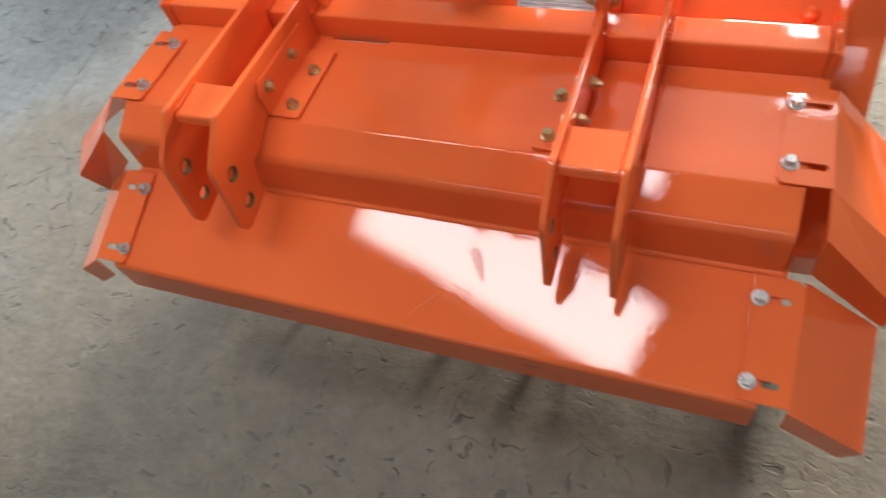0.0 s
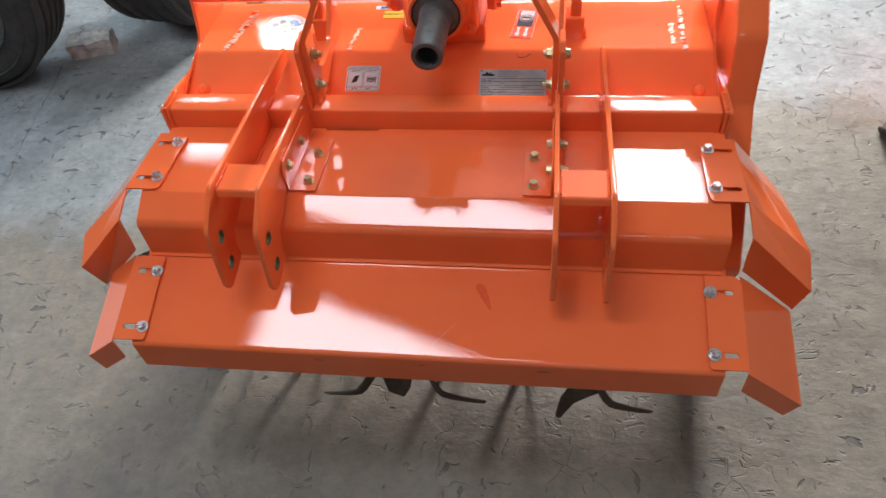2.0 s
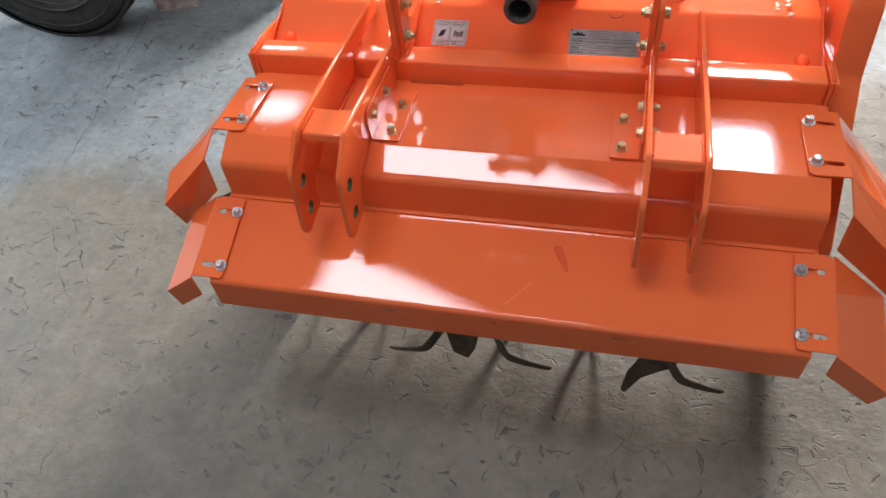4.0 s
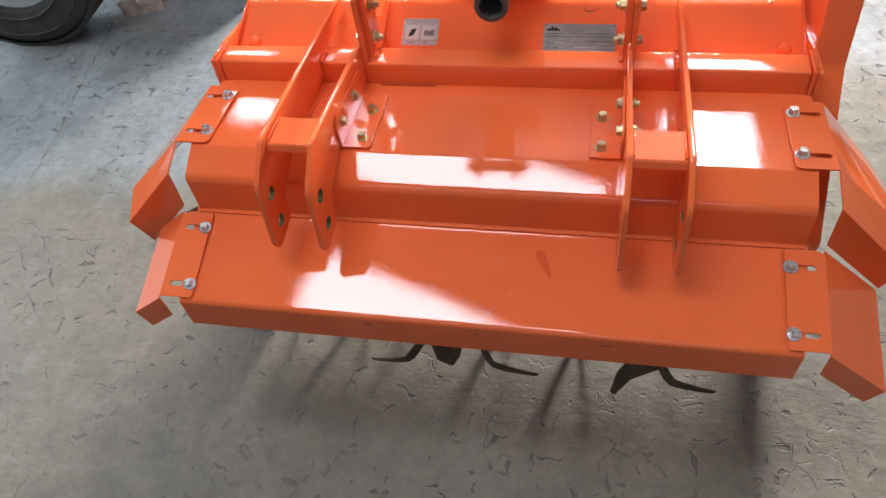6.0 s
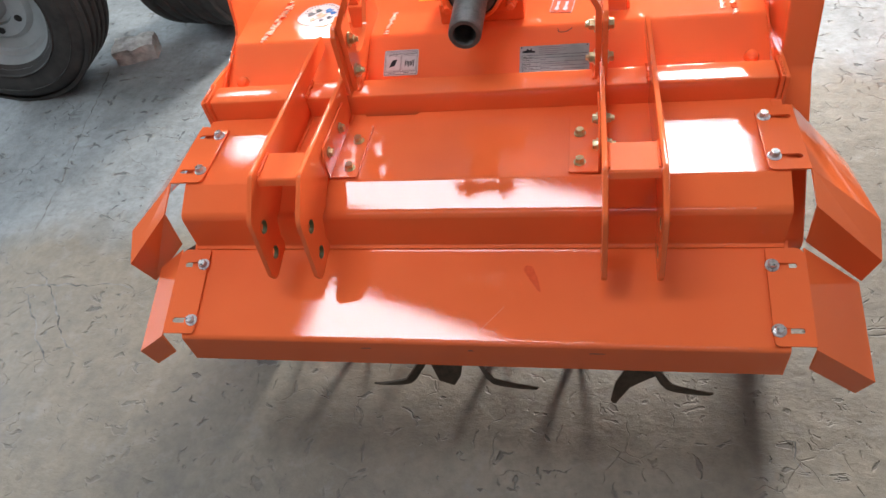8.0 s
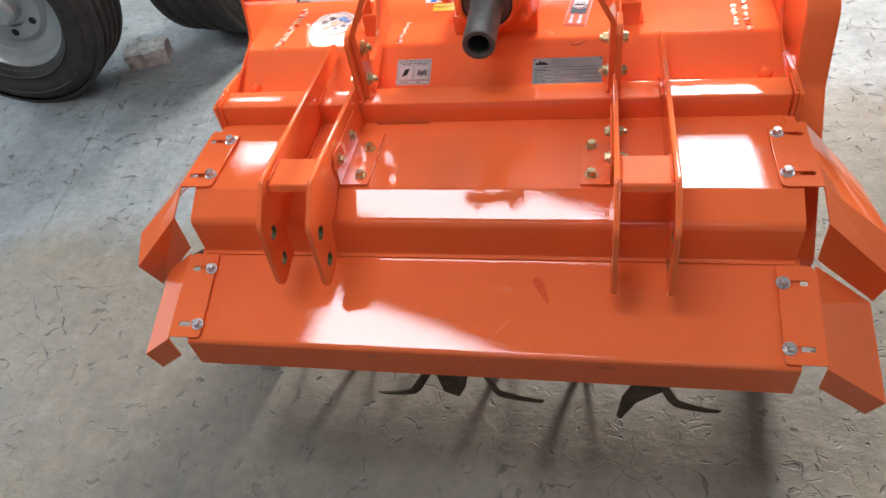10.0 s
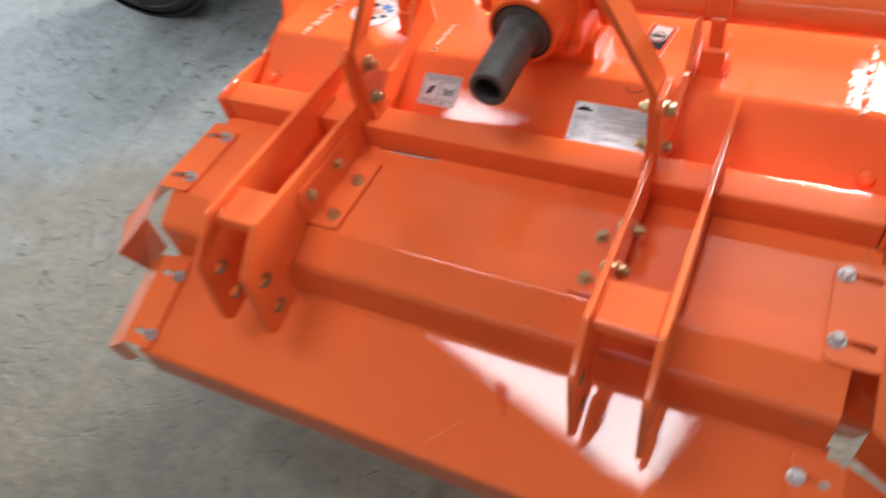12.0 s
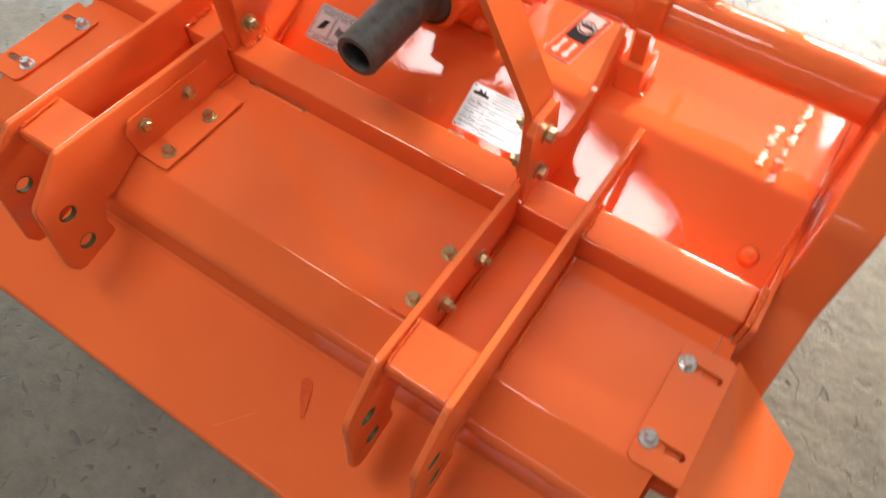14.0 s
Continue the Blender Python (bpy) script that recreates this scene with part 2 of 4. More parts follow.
crackle = node(concrete, "ShaderNodeTexVoronoi", Scale=7.5)
crackle.feature = "DISTANCE_TO_EDGE"
link(concrete, bent.outputs[0], crackle.inputs["Vector"])
hair = ramp(concrete, crackle.outputs["Distance"], ((0.0, grey(0.9)), (0.016, grey(0.0))))
hair = mix(concrete, 1.0, hair, ramp(concrete, noise_of(concrete, 4.0, 3, 0.5, cc), ((0.58, grey(0.0)), (0.68, grey(0.8)))), "MULTIPLY")
pit = mix(concrete, 1.0, mix(concrete, 1.0, mix(concrete, 1.0, chip, nick, "LIGHTEN"), hair, "LIGHTEN"), patchy, "MULTIPLY")
rim = ramp(concrete, chips, ((0.59, grey(0.0)), (0.63, grey(0.5)), (0.655, grey(0.5)), (0.67, grey(0.0))))
tint = mix(concrete, mix(concrete, 1.0, rim, patchy, "MULTIPLY"), tint, (0.225, 0.207, 0.179))
tint = mix(concrete, mix(concrete, 1.0, pit, grey(0.72), "MULTIPLY"), tint, (0.036, 0.037, 0.038))
link(concrete, tint, bsdf(concrete).inputs["Base Color"])
link(concrete, ramp(concrete, cloud, ((0.3, grey(0.42)), (0.7, grey(0.72)))), bsdf(concrete).inputs["Roughness"])
relief = bump(concrete, cloud, 0.4, 0.02)
relief = bump(concrete, fine, 0.5, 0.0025, relief)
relief = bump(concrete, mix(concrete, 1.0, grey(1.0), pit, "SUBTRACT"), 0.9, 0.008, relief)
ridge = noise_of(concrete, 1.0, 10, 0.66, stretched((9, 15, 9), 20))
relief = bump(concrete, ridge, 0.45, 0.014, relief)
link(concrete, relief, bsdf(concrete).inputs["Normal"])

crack_dirt = material("dirt_in_cracks", (0.13, 0.12, 0.105), 0.95)
link(crack_dirt, ramp(crack_dirt, noise_of(crack_dirt, 16, 4), ((0.38, (0.06, 0.058, 0.054)), (0.62, (0.22, 0.21, 0.195)))), bsdf(crack_dirt).inputs["Base Color"])
plaster = material("shed_wall_plaster", (0.45, 0.43, 0.39), 0.9)
link(plaster, ramp(plaster, noise_of(plaster, 1.4, 7, 0.65), ((0.3, (0.11, 0.10, 0.09)), (0.7, (0.17, 0.16, 0.145)))), bsdf(plaster).inputs["Base Color"])
roofing = material("grey_roof_sheet", (0.20, 0.19, 0.18), 0.6, 0.2)
link(roofing, ramp(roofing, noise_of(roofing, 2.0, 6, 0.6), ((0.3, grey(0.10)), (0.7, grey(0.16)))), bsdf(roofing).inputs["Base Color"])

# ---- mesh helpers ----


def flat_faces(me, angle):
    """Normals weighted by area, so that sheets stay flat up to their rounded bends."""
    faces = [(f.normal.copy(), f.area) for f in me.polygons]
    around = [[] for _ in me.vertices]
    for f in me.polygons:
        for v in f.vertices:
            around[v].append(f.index)
    least = math.cos(radians(angle))
    out = []
    for f in me.polygons:
        n0 = faces[f.index][0]
        for v in f.vertices:
            n = Vector()
            for g in around[v]:
                if faces[g][0].dot(n0) >= least:
                    n += faces[g][0] * faces[g][1]
            out.append(n.normalized() if n.length > 0 else n0)
    me.normals_split_custom_set(out)


def finish(bm, name, mat, parent=None, label="", angle=32):
    bmesh.ops.recalc_face_normals(bm, faces=bm.faces)
    me = bpy.data.meshes.new(name)
    for f in bm.faces:
        f.smooth = True
    bm.to_mesh(me)
    bm.free()
    me.set_sharp_from_angle(angle=radians(angle))
    flat_faces(me, angle)
    me.materials.append(mat)
    ob = new(name, me)
    if parent is not None:
        ob.parent = parent
    if label:
        ob["label"] = label
    return ob


def part(name, bm, mat, parent, label=""):
    return finish(bm, name, mat, parent, label)


def thing(name, place, label, category, group="", kind=""):
    ob = new(name)
    ob.location = place
    return tagged(ob, label, category, group, kind)


def fillet(points, radius, closed=False, steps=5):
    """The points with each corner rounded."""
    out, n = [], len(points)
    for i, p in enumerate(points):
        p = Vector(p)
        if not closed and i in (0, n - 1):
            out.append(p)
            continue
        a, b = Vector(points[i - 1]) - p, Vector(points[(i + 1) % n]) - p
        r = radius[i] if isinstance(radius, (list, tuple)) else radius
        half = a.angle(b) / 2
        if r <= 0 or half > 1.54:
            out.append(p)
            continue
        cut = min(r / math.tan(half), 0.45 * a.length, 0.45 * b.length)
        r = cut * math.tan(half)
        s, e = p + a.normalized() * cut, p + b.normalized() * cut
        c = p + (a.normalized() + b.normalized()).normalized() * (r / math.sin(half))
        for k in range(steps + 1):
            q = (s.lerp(e, k / steps) - c).normalized() * r + c
            out.append(q)
    return out


def frame_of(origin, u, v):
    """A pose whose x and y axes lie along u and v."""
    u, v = Vector(u).normalized(), Vector(v).normalized()
    w = u.cross(v).normalized()
    m = Matrix((u, v, w)).transposed().to_4x4()
    m.translation = origin
    return m


def slab(outline, holes, thick, m, bevel=0.0012):
    """A plate of the outline (in the plane of m) with holes, thick along m's z, both ways from the plane."""
    cu = bpy.data.curves.new("outline", "CURVE")
    cu.dimensions, cu.fill_mode = "2D", "BOTH"
    cu.extrude, cu.bevel_depth, cu.offset, cu.bevel_resolution = max(thick / 2 - bevel, 0), bevel, -bevel, 1
    for ring in (outline, *holes):
        sp = cu.splines.new("POLY")
        sp.points.add(len(ring) - 1)
        for q, p in zip(sp.points, ring):
            q.co = (p[0], p[1], 0, 1)
        sp.use_cyclic_u = True
    ob = new("outline", cu)
    me = bpy.data.meshes.new_from_object(ob)
    bm = bmesh.new()
    bm.from_mesh(me)
    bpy.data.objects.remove(ob)
    bpy.data.meshes.remove(me)
    bpy.data.curves.remove(cu)
    bmesh.ops.remove_doubles(bm, verts=bm.verts, dist=1e-5)
    bmesh.ops.transform(bm, matrix=m, verts=bm.verts)
    return bm


def ring(x, y, r, n=20):
    return [(x + r * math.cos(2 * math.pi * k / n), y + r * math.sin(2 * math.pi * k / n)) for k in range(n)]


def slot(x, y, length, width, n=8):
    """A rounded slot along the first axis."""
    h, r = length / 2 - width / 2, width / 2
    return [(x + h + r * math.cos(a), y + r * math.sin(a)) for a in [math.pi * (k / n - 0.5) for k in range(n + 1)]] + [
        (x - h + r * math.cos(a), y + r * math.sin(a)) for a in [math.pi * (k / n + 0.5) for k in range(n + 1)]]


def bent_sheet(profile, radius, thick, a0, a1, axis="x", bm=None):
    """A bent sheet: a profile (in the yz plane, or xz for axis y), rounded at the bends, thick to its right, drawn out from a0 to a1."""
    pts = fillet(profile, radius)
    back = []
    for i, p in enumerate(pts):
        t = (pts[min(i + 1, len(pts) - 1)] - pts[max(i - 1, 0)]).normalized()
        back.append(p + Vector((t.y, -t.x)) * thick)
    loop = pts + back[::-1]
    bm = bm or bmesh.new()

    def vert(p, a):
        return bm.verts.new((a, p.x, p.y) if axis == "x" else (p.x, a, p.y))

    one, two = [vert(p, a0) for p in loop], [vert(p, a1) for p in loop]
    n, h = len(loop), len(pts)
    for i in range(n):
        bm.faces.new((one[i], one[(i + 1) % n], two[(i + 1) % n], two[i]))
    for i in range(h - 1):
        for s in (one, two):
            bm.faces.new((s[i], s[i + 1], s[n - 2 - i], s[n - 1 - i]))
    return bm


def lathe(profile, m, n=32, bm=None, close=True):
    """A turned body: (radius, along) points, about m's z axis."""
    bm = bm or bmesh.new()
    rows = []
    for r, h in profile:
        if r < 1e-5:
            rows.append([bm.verts.new(m @ Vector((0, 0, h)))])
        else:
            rows.append([bm.verts.new(m @ Vector((r * math.cos(2 * math.pi * k / n), r * math.sin(2 * math.pi * k / n), h))) for k in range(n)])
    for a, b in zip(rows, rows[1:]):
        for k in range(n):
            q = [a[k % len(a)], a[(k + 1) % len(a)], b[(k + 1) % len(b)], b[k % len(b)]]
            q = [v for i, v in enumerate(q) if v not in q[:i]]
            if len(q) > 2:
                bm.faces.new(q)
    return bm


def box(x0, x1, y0, y1, z0, z1, bevel=0.003, bm=None):
    bm2 = bmesh.new()
    bmesh.ops.create_cube(bm2, size=1)
    bmesh.ops.transform(bm2, matrix=Matrix.LocRotScale(((x0 + x1) / 2, (y0 + y1) / 2, (z0 + z1) / 2), None, (x1 - x0, y1 - y0, z1 - z0)), verts=bm2.verts)
    if bevel:
        bmesh.ops.bevel(bm2, geom=bm2.edges[:], offset=bevel, segments=2, affect="EDGES", profile=0.5)
    if bm is None:
        return bm2
    join(bm, bm2)
    return bm


def join(bm, other):
    me = bpy.data.meshes.new("joined")
    other.to_mesh(me)
    other.free()
    bm.from_mesh(me)
    bpy.data.meshes.remove(me)
    return bm


def along(a, b):
    """A pose at a whose z axis points to b."""
    d = (Vector(b) - Vector(a)).normalized()
    m = d.to_track_quat("Z", "Y").to_matrix().to_4x4()
    m.translation = a
    return m


def weld(name, a, b, parent, size=0.005, mat=None):
    """A rippled weld bead from a to b."""
    a, b = Vector(a), Vector(b)
    rng = random.Random(round(sum(abs(c) * 1000 for c in (*a, *b))))
    n = max(4, int((b - a).length / (size * 1.1)))
    bm = bmesh.new()
    for k in range(n + 1):
        c = a.lerp(b, k / n) + Vector([rng.uniform(-1, 1) * size * 0.15 for _ in range(3)])
        s = size * rng.uniform(0.8, 1.15)
        bmesh.ops.create_icosphere(bm, subdivisions=1, radius=1, matrix=Matrix.LocRotScale(c, Euler([rng.uniform(0, 3) for _ in range(3)]), (s, s, s * 0.85)))
    return part(name, bm, mat or paint, parent)


def bolt_mesh(head=0.0105, tall=0.009, washer=0.0155, stud=0.0):
    """A hexagon bolt head on its washer; z is away from the plate."""
    bm = bmesh.new()
    lathe([(0, 0), (washer, 0), (washer, 0.0018), (washer - 0.0008, 0.0025), (0, 0.0025)], Matrix(), 20, bm)
    rows = []
    for r, h in ((head, 0.0025), (head, 0.0025 + tall * 0.8), (head * 0.86, 0.0025 + tall), (0, 0.0025 + tall)):
        if r:
            rows.append([bm.verts.new((r * math.cos(math.pi * k / 3), r * math.sin(math.pi * k / 3), h)) for k in range(6)])
    for a, b in zip(rows, rows[1:]):
        for k in range(6):
            bm.faces.new((a[k], a[(k + 1) % 6], b[(k + 1) % 6], b[k]))
    bm.faces.new(rows[-1])
    if stud:
        lathe([(head * 0.55, 0.0025 + tall), (head * 0.55, 0.0025 + tall + stud), (head * 0.42, 0.0035 + tall + stud), (0, 0.0035 + tall + stud)], Matrix(), 12, bm)
    return bm


BOLTS = {}


def bolt(parent, place, normal, mat=None, head=0.0105, tall=0.009, washer=0.0155, stud=0.0, spin=0.0, label=""):
    mat = mat or zinc
    key = (mat.name, head, tall, washer, stud)
    if key not in BOLTS:
        bm = bolt_mesh(head, tall, washer, stud)
        bmesh.ops.recalc_face_normals(bm, faces=bm.faces)
        me = bpy.data.meshes.new("bolt")
        bm.to_mesh(me)
        bm.free()
        me.materials.append(mat)
        BOLTS[key] = me
    ob = new("bolt", BOLTS[key])
    m = along(place, Vector(place) + Vector(normal)) @ pose(0, 0, 0, 0, 0, spin)
    ob.matrix_basis = m
    ob.parent = parent
    if label:
        ob["label"] = label
    return ob

# ---- the shed ----
X0, X1, Y0, Y1 = LEFT, 5.0, -6.0, BACK
floor_bm = bmesh.new()
bmesh.ops.create_grid(floor_bm, x_segments=2, y_segments=2, size=40)
floor = finish(floor_bm, "floor", concrete)
tagged(floor, "worn grey concrete floor with pits and hairline cracks", "floor", kind="structure")


def crack(points, width, seed):
    """A ragged groove in the slab, from place to place."""
    rng = random.Random(seed)
    line = []
    for a, b in zip(points, points[1:]):
        a, b = Vector(a), Vector(b)
        n = max(3, int((b - a).length / 0.025))
        for k in range(n):
            line.append(a.lerp(b, k / n) + Vector((rng.uniform(-1, 1), rng.uniform(-1, 1))) * 0.007)
    bm = bmesh.new()
    rows = []
    for i, p in enumerate(line):
        t = (line[min(i + 1, len(line) - 1)] - line[max(i - 1, 0)]).normalized()
        w = width * rng.choice((0.15, 0.5, 0.8, 1.0, 1.3)) * min(1, 0.2 + i * 0.3, 0.2 + (len(line) - 1 - i) * 0.3)
        n = Vector((-t.y, t.x)) * w
        rows.append([bm.verts.new((*(p + n), 0.0006)), bm.verts.new((*p, 0.0002)), bm.verts.new((*(p - n * 0.7), 0.0006))])
    for a, b in zip(rows, rows[1:]):
        for k in range(2):
            bm.faces.new((a[k], a[k + 1], b[k + 1], b[k]))
    return part("crack", bm, crack_dirt, floor)


CRACKS = [[(-2.06, 1.83), (-2.03, 1.68), (-2.0, 1.51), (-1.97, 1.32), (-1.94, 1.17), (-1.9, 0.98), (-1.87, 0.68)],
          [(-1.75, 0.53), (-1.67, 0.47), (-1.58, 0.36), (-1.49, 0.24), (-1.37, 0.14)], [(-1.76, 0.45), (-1.62, 0.28), (-1.55, 0.19), (-1.44, 0.10)],
          [(-1.81, 0.44), (-1.7, 0.46), (-1.4, 0.46), (-1.28, 0.45)], [(0.73, 0), (0.76, -0.03), (0.76, -0.07), (0.79, -0.15)], [(-1.96, 0.61), (-1.84, 0.52)],
          [(-1.73, 1.29), (-1.64, 1.16)], [(-1.8, 1.28), (-1.7, 1.22)], [(-1.54, 1.27), (-1.42, 1.26)], [(-1.6, 1.62), (-1.52, 1.56)], [(-1.7, 1.17), (-1.57, 1.10)],
          [(1.24, 1.97), (1.4, 1.93), (1.49, 1.88), (1.68, 1.81)], [(1.28, 1.95), (1.32, 2.07)], [(1.39, 1.59), (1.54, 1.5)]]
for k, line in enumerate(CRACKS):
    crack(line, 0.0032, k)


# walls are out of view, assumed, to close the shed round the openings
def wall(name, x0, x1, y0, y1, z0, z1, label):
    return tagged(finish(box(x0, x1, y0, y1, z0, z1, 0.0), name, plaster), label, "wall", kind="structure")


# the opening in this wall is made up, for the left fill lamp
wy0, wy1, wz0, wz1 = LEFT_OPENING
left_bm = slab([(Y0, 0), (Y1, 0), (Y1, ROOF), (Y0, ROOF)], [[(wy0, wz0), (wy1, wz0), (wy1, wz1), (wy0, wz1)]], 0.2, frame_of((X0 - 0.1, 0, 0), (0, 1, 0), (0, 0, 1)), 0.0)
tagged(finish(left_bm, "wall_left", plaster), "unseen plastered shed wall with an opening for fill light", "wall", kind="structure")
wall("wall_front", X0, X1, Y0 - 0.2, Y0, 0, ROOF, "unseen plastered shed wall")
wall("wall_right", X1, X1 + 0.2, Y0, Y1, 0, ROOF, "unseen plastered shed wall")
back_bm = slab([(X0 - 0.2, 0), (X1 + 0.2, 0), (X1 + 0.2, ROOF), (X0 - 0.2, ROOF)], [[(wa, ws), (wb, ws), (wb, wt), (wa, wt)] for wa, wb, ws, wt in BACK_OPENINGS], 0.2, frame_of((0, BACK + 0.1, 0), (1, 0, 0), (0, 0, 1)), 0.0)
tagged(finish(back_bm, "wall_back", plaster), "unseen plastered shed wall with high windows and a fill opening", "wall", kind="structure")

# roof sheet with the openings of the roof lights and of the added fill strips


def turned_rect(cx, cy, l, w, turn):
    c, sn = math.cos(radians(turn)), math.sin(radians(turn))
    return [(cx + c * a - sn * b, cy + sn * a + c * b) for a, b in ((-l / 2, -w / 2), (l / 2, -w / 2), (l / 2, w / 2), (-l / 2, w / 2))]


roof_bm = slab([(X0 - 0.2, Y0 - 0.2), (X1 + 0.2, Y0 - 0.2), (X1 + 0.2, Y1 + 0.2), (X0 - 0.2, Y1 + 0.2)], [turned_rect(*o[:5]) for o in ROOF_LIGHTS_AND_FILL], 0.06, Matrix.Translation((0, 0, ROOF + 0.03)), 0.0)
tagged(finish(roof_bm, "ceiling", roofing), "grey sheet roof with openings for daylight and for added fill light", "ceiling", kind="structure")

# ---- the rotary tiller ----
tiller = thing("rotary_tiller", (0, 0, 0), "glossy orange rotary tiller with a black shaft cover, standing on concrete", "tiller")

YZ = frame_of((0, 0, 0), (0, 1, 0), (0, 0, 1))      # plates that stand upright, along the machine


def upright(x):
    m = YZ.copy()
    m.translation = (x, 0, 0)
    return m


T = 0.004
P00, P0, P1, P2, P3, P4 = (-0.141, 0.506), (-0.143, 0.592), (0.064, 0.655), (0.064, 0.7548), (0.134, 0.789), (0.3712, 0.779)
HALF = 0.632
SLOPE = Vector((0, P1[0] - P0[0], P1[1] - P0[1])).normalized()
SLOPE_N = Vector((0, -SLOPE.z, SLOPE.y))


DECK_TURN = frame_of((0, P3[0], P3[1] + T / 2), (1, 0, 0), (0, P4[0] - P3[0], P4[1] - P3[1]))


def on_deck(x, y, up=0.0):
    """A place over the flat of the deck, which falls a little to the rear."""
    return DECK_TURN @ Vector((x, y - P3[0], up))


def on_front(y, up=0.0):
    """A place on the sloping front plate."""
    p = Vector((0, P0[0], P0[1])) + SLOPE * ((y - P0[0]) / SLOPE.y) + SLOPE_N * up
    return p


# the front plate runs on under the foot of the deck and is a little wider there
tip = Vector((0, *P1)) + SLOPE * 0.010
front_bm = bent_sheet([P00, P0, (tip.y, tip.z)], 0.012, T, -HALF + 0.008, HALF - 0.008)
for v in front_bm.verts:
    if v.co.y > 0:
        v.co.x *= 0.641 / (HALF - 0.008)
part("front_deflector", front_bm, paint, tiller, "sloping orange front deflector plate")
foot = Vector((0, *P1)) - SLOPE * 0.006 + SLOPE_N * 0.0042
deck_bm = bent_sheet([(foot.y, foot.z), (P1[0], P1[1] + 0.0062), P2, P3, P4], [0, 0.005, 0.022, 0.012, 0], T, -HALF, HALF)
# the rear edge is cut back a little beside the hitch plate
for cut in (-0.262, -0.258, -0.135, -0.131):
    bmesh.ops.bisect_plane(deck_bm, geom=deck_bm.verts[:] + deck_bm.edges[:] + deck_bm.faces[:], plane_co=(cut, 0, 0), plane_no=(1, 0, 0))
for v in deck_bm.verts:
    if -0.2585 < v.co.x < -0.1345 and v.co.y > 0.36:
        v.co.y = 0.3640
part("deck", deck_bm, paint, tiller, "stepped orange deck plate")
for s in (-1, 1):
    part("deck_corner", box(min(s * 0.633, s * 0.655), max(s * 0.633, s * 0.655), 0.16, 0.3715, 0.7725, 0.7780, 0.001), paint, tiller)

# square main beam with end plates
beam = part("beam", box(-0.645, 0.645, 0.372, 0.437, 0.768, 0.832, 0.007), paint, tiller, "square orange cross beam")
for s in (-1, 1):
    part("end_cap", box(min(s * 0.645, s * 0.653), max(s * 0.645, s * 0.653), 0.367, 0.442, 0.763, 0.837, 0.002), paint, beam)


# extension wings: a slotted flange and a flared skirt that follows the deck
def skirt(line, outer, thick=0.003):
    """A flared skirt between two lines of places."""
    bm = bmesh.new()
    a, b = [bm.verts.new(p) for p in line], [bm.verts.new(p) for p in outer]
    for i in range(len(line) - 1):
        bm.faces.new((a[i], a[i + 1], b[i + 1]))
        bm.faces.new((a[i], b[i + 1], b[i]))
    bmesh.ops.recalc_face_normals(bm, faces=bm.faces)
    bmesh.ops.solidify(bm, geom=bm.faces[:], thickness=thick)
    return bm


def upper_wing(s, drop):
    m = DECK_TURN @ Matrix.Translation((0, -P3[0], 0.0032))
    outline = fillet([(s * 0.592, 0.134), (s * 0.668, 0.134), (s * 0.668, 0.342), (s * 0.592, 0.322)], [0.012, 0.0, 0.012, 0.004], True)
    slots = [slot(s * 0.629, 0.172, 0.060, 0.013), slot(s * 0.629, 0.298, 0.060, 0.013)]
    bm = slab(outline, slots, 0.0035, m, 0.0006)
    e = s * 0.668
    rear, front = on_deck(e, 0.342, 0.0032), on_deck(e, 0.134, 0.0032)
    z = front.z
    line = [rear, front, (e + s * 0.004, 0.068, z - 0.034), (e + s * 0.004, 0.066, z - 0.132)]
    outer = [(s * 0.818, 0.345, 0.612 - drop), (s * 0.803, 0.094, 0.694 - drop), (s * 0.803, 0.030, 0.648 - drop), (s * 0.800, 0.062, 0.545 - drop)]
    join(bm, skirt(line, outer))
    ob = part("side_extension", bm, paint, tiller, "bolted orange side extension with slots")
    for y in (0.172, 0.298):
        bolt(ob, on_deck(s * 0.607, y, 0.005), (0, 0, 1), zinc, 0.0096, 0.011, 0.0135, spin=17 * y * 40)
    return ob


def lower_wing(s, vec):
    vec = Vector(vec)
    o = on_front(0.0, 0.0055)
    m = frame_of(o, (1, 0, 0), SLOPE)

    def v(y):
        return y / SLOPE.y

    outline = fillet([(s * 0.594, v(-0.136)), (s * 0.668, v(-0.136)), (s * 0.668, v(0.056)), (s * 0.594, v(0.056))], [0.008, 0.0, 0.02, 0.006], True)
    slots = [slot(s * 0.622, v(-0.107), 0.058, 0.012), slot(s * 0.622, v(0.020), 0.058, 0.012)]
    bm = slab(outline, slots, 0.0035, m, 0.0006)
    e = s * 0.668
    f = on_front(-0.142, 0.0055)
    b = on_front(0.056, 0.0055)
    line = [(e, b.y, b.z), (e, f.y, f.z), (e, f.y + 0.004, f.z - 0.07)]
    outer = [Vector(q) + vec for q in line]
    outer[2] = outer[2].lerp(Vector(line[2]), 0.18)
    join(bm, skirt(line, outer))
    ob = part("side_extension", bm, paint, tiller, "bolted orange side extension with slots")
    for y in (-0.107, 0.020):
        p = on_front(y, 0.0072)
        bolt(ob, (s * 0.604, p.y, p.z), SLOPE_N, zinc, 0.0096, 0.011, 0.0135, spin=700 * y)
    return ob


upper_wing(1, 0.0)
upper_wing(-1, 0.012)
lower_wing(1, (0.13, 0.01, -0.12))
lower_wing(-1, (-0.085, 0.0, -0.065))


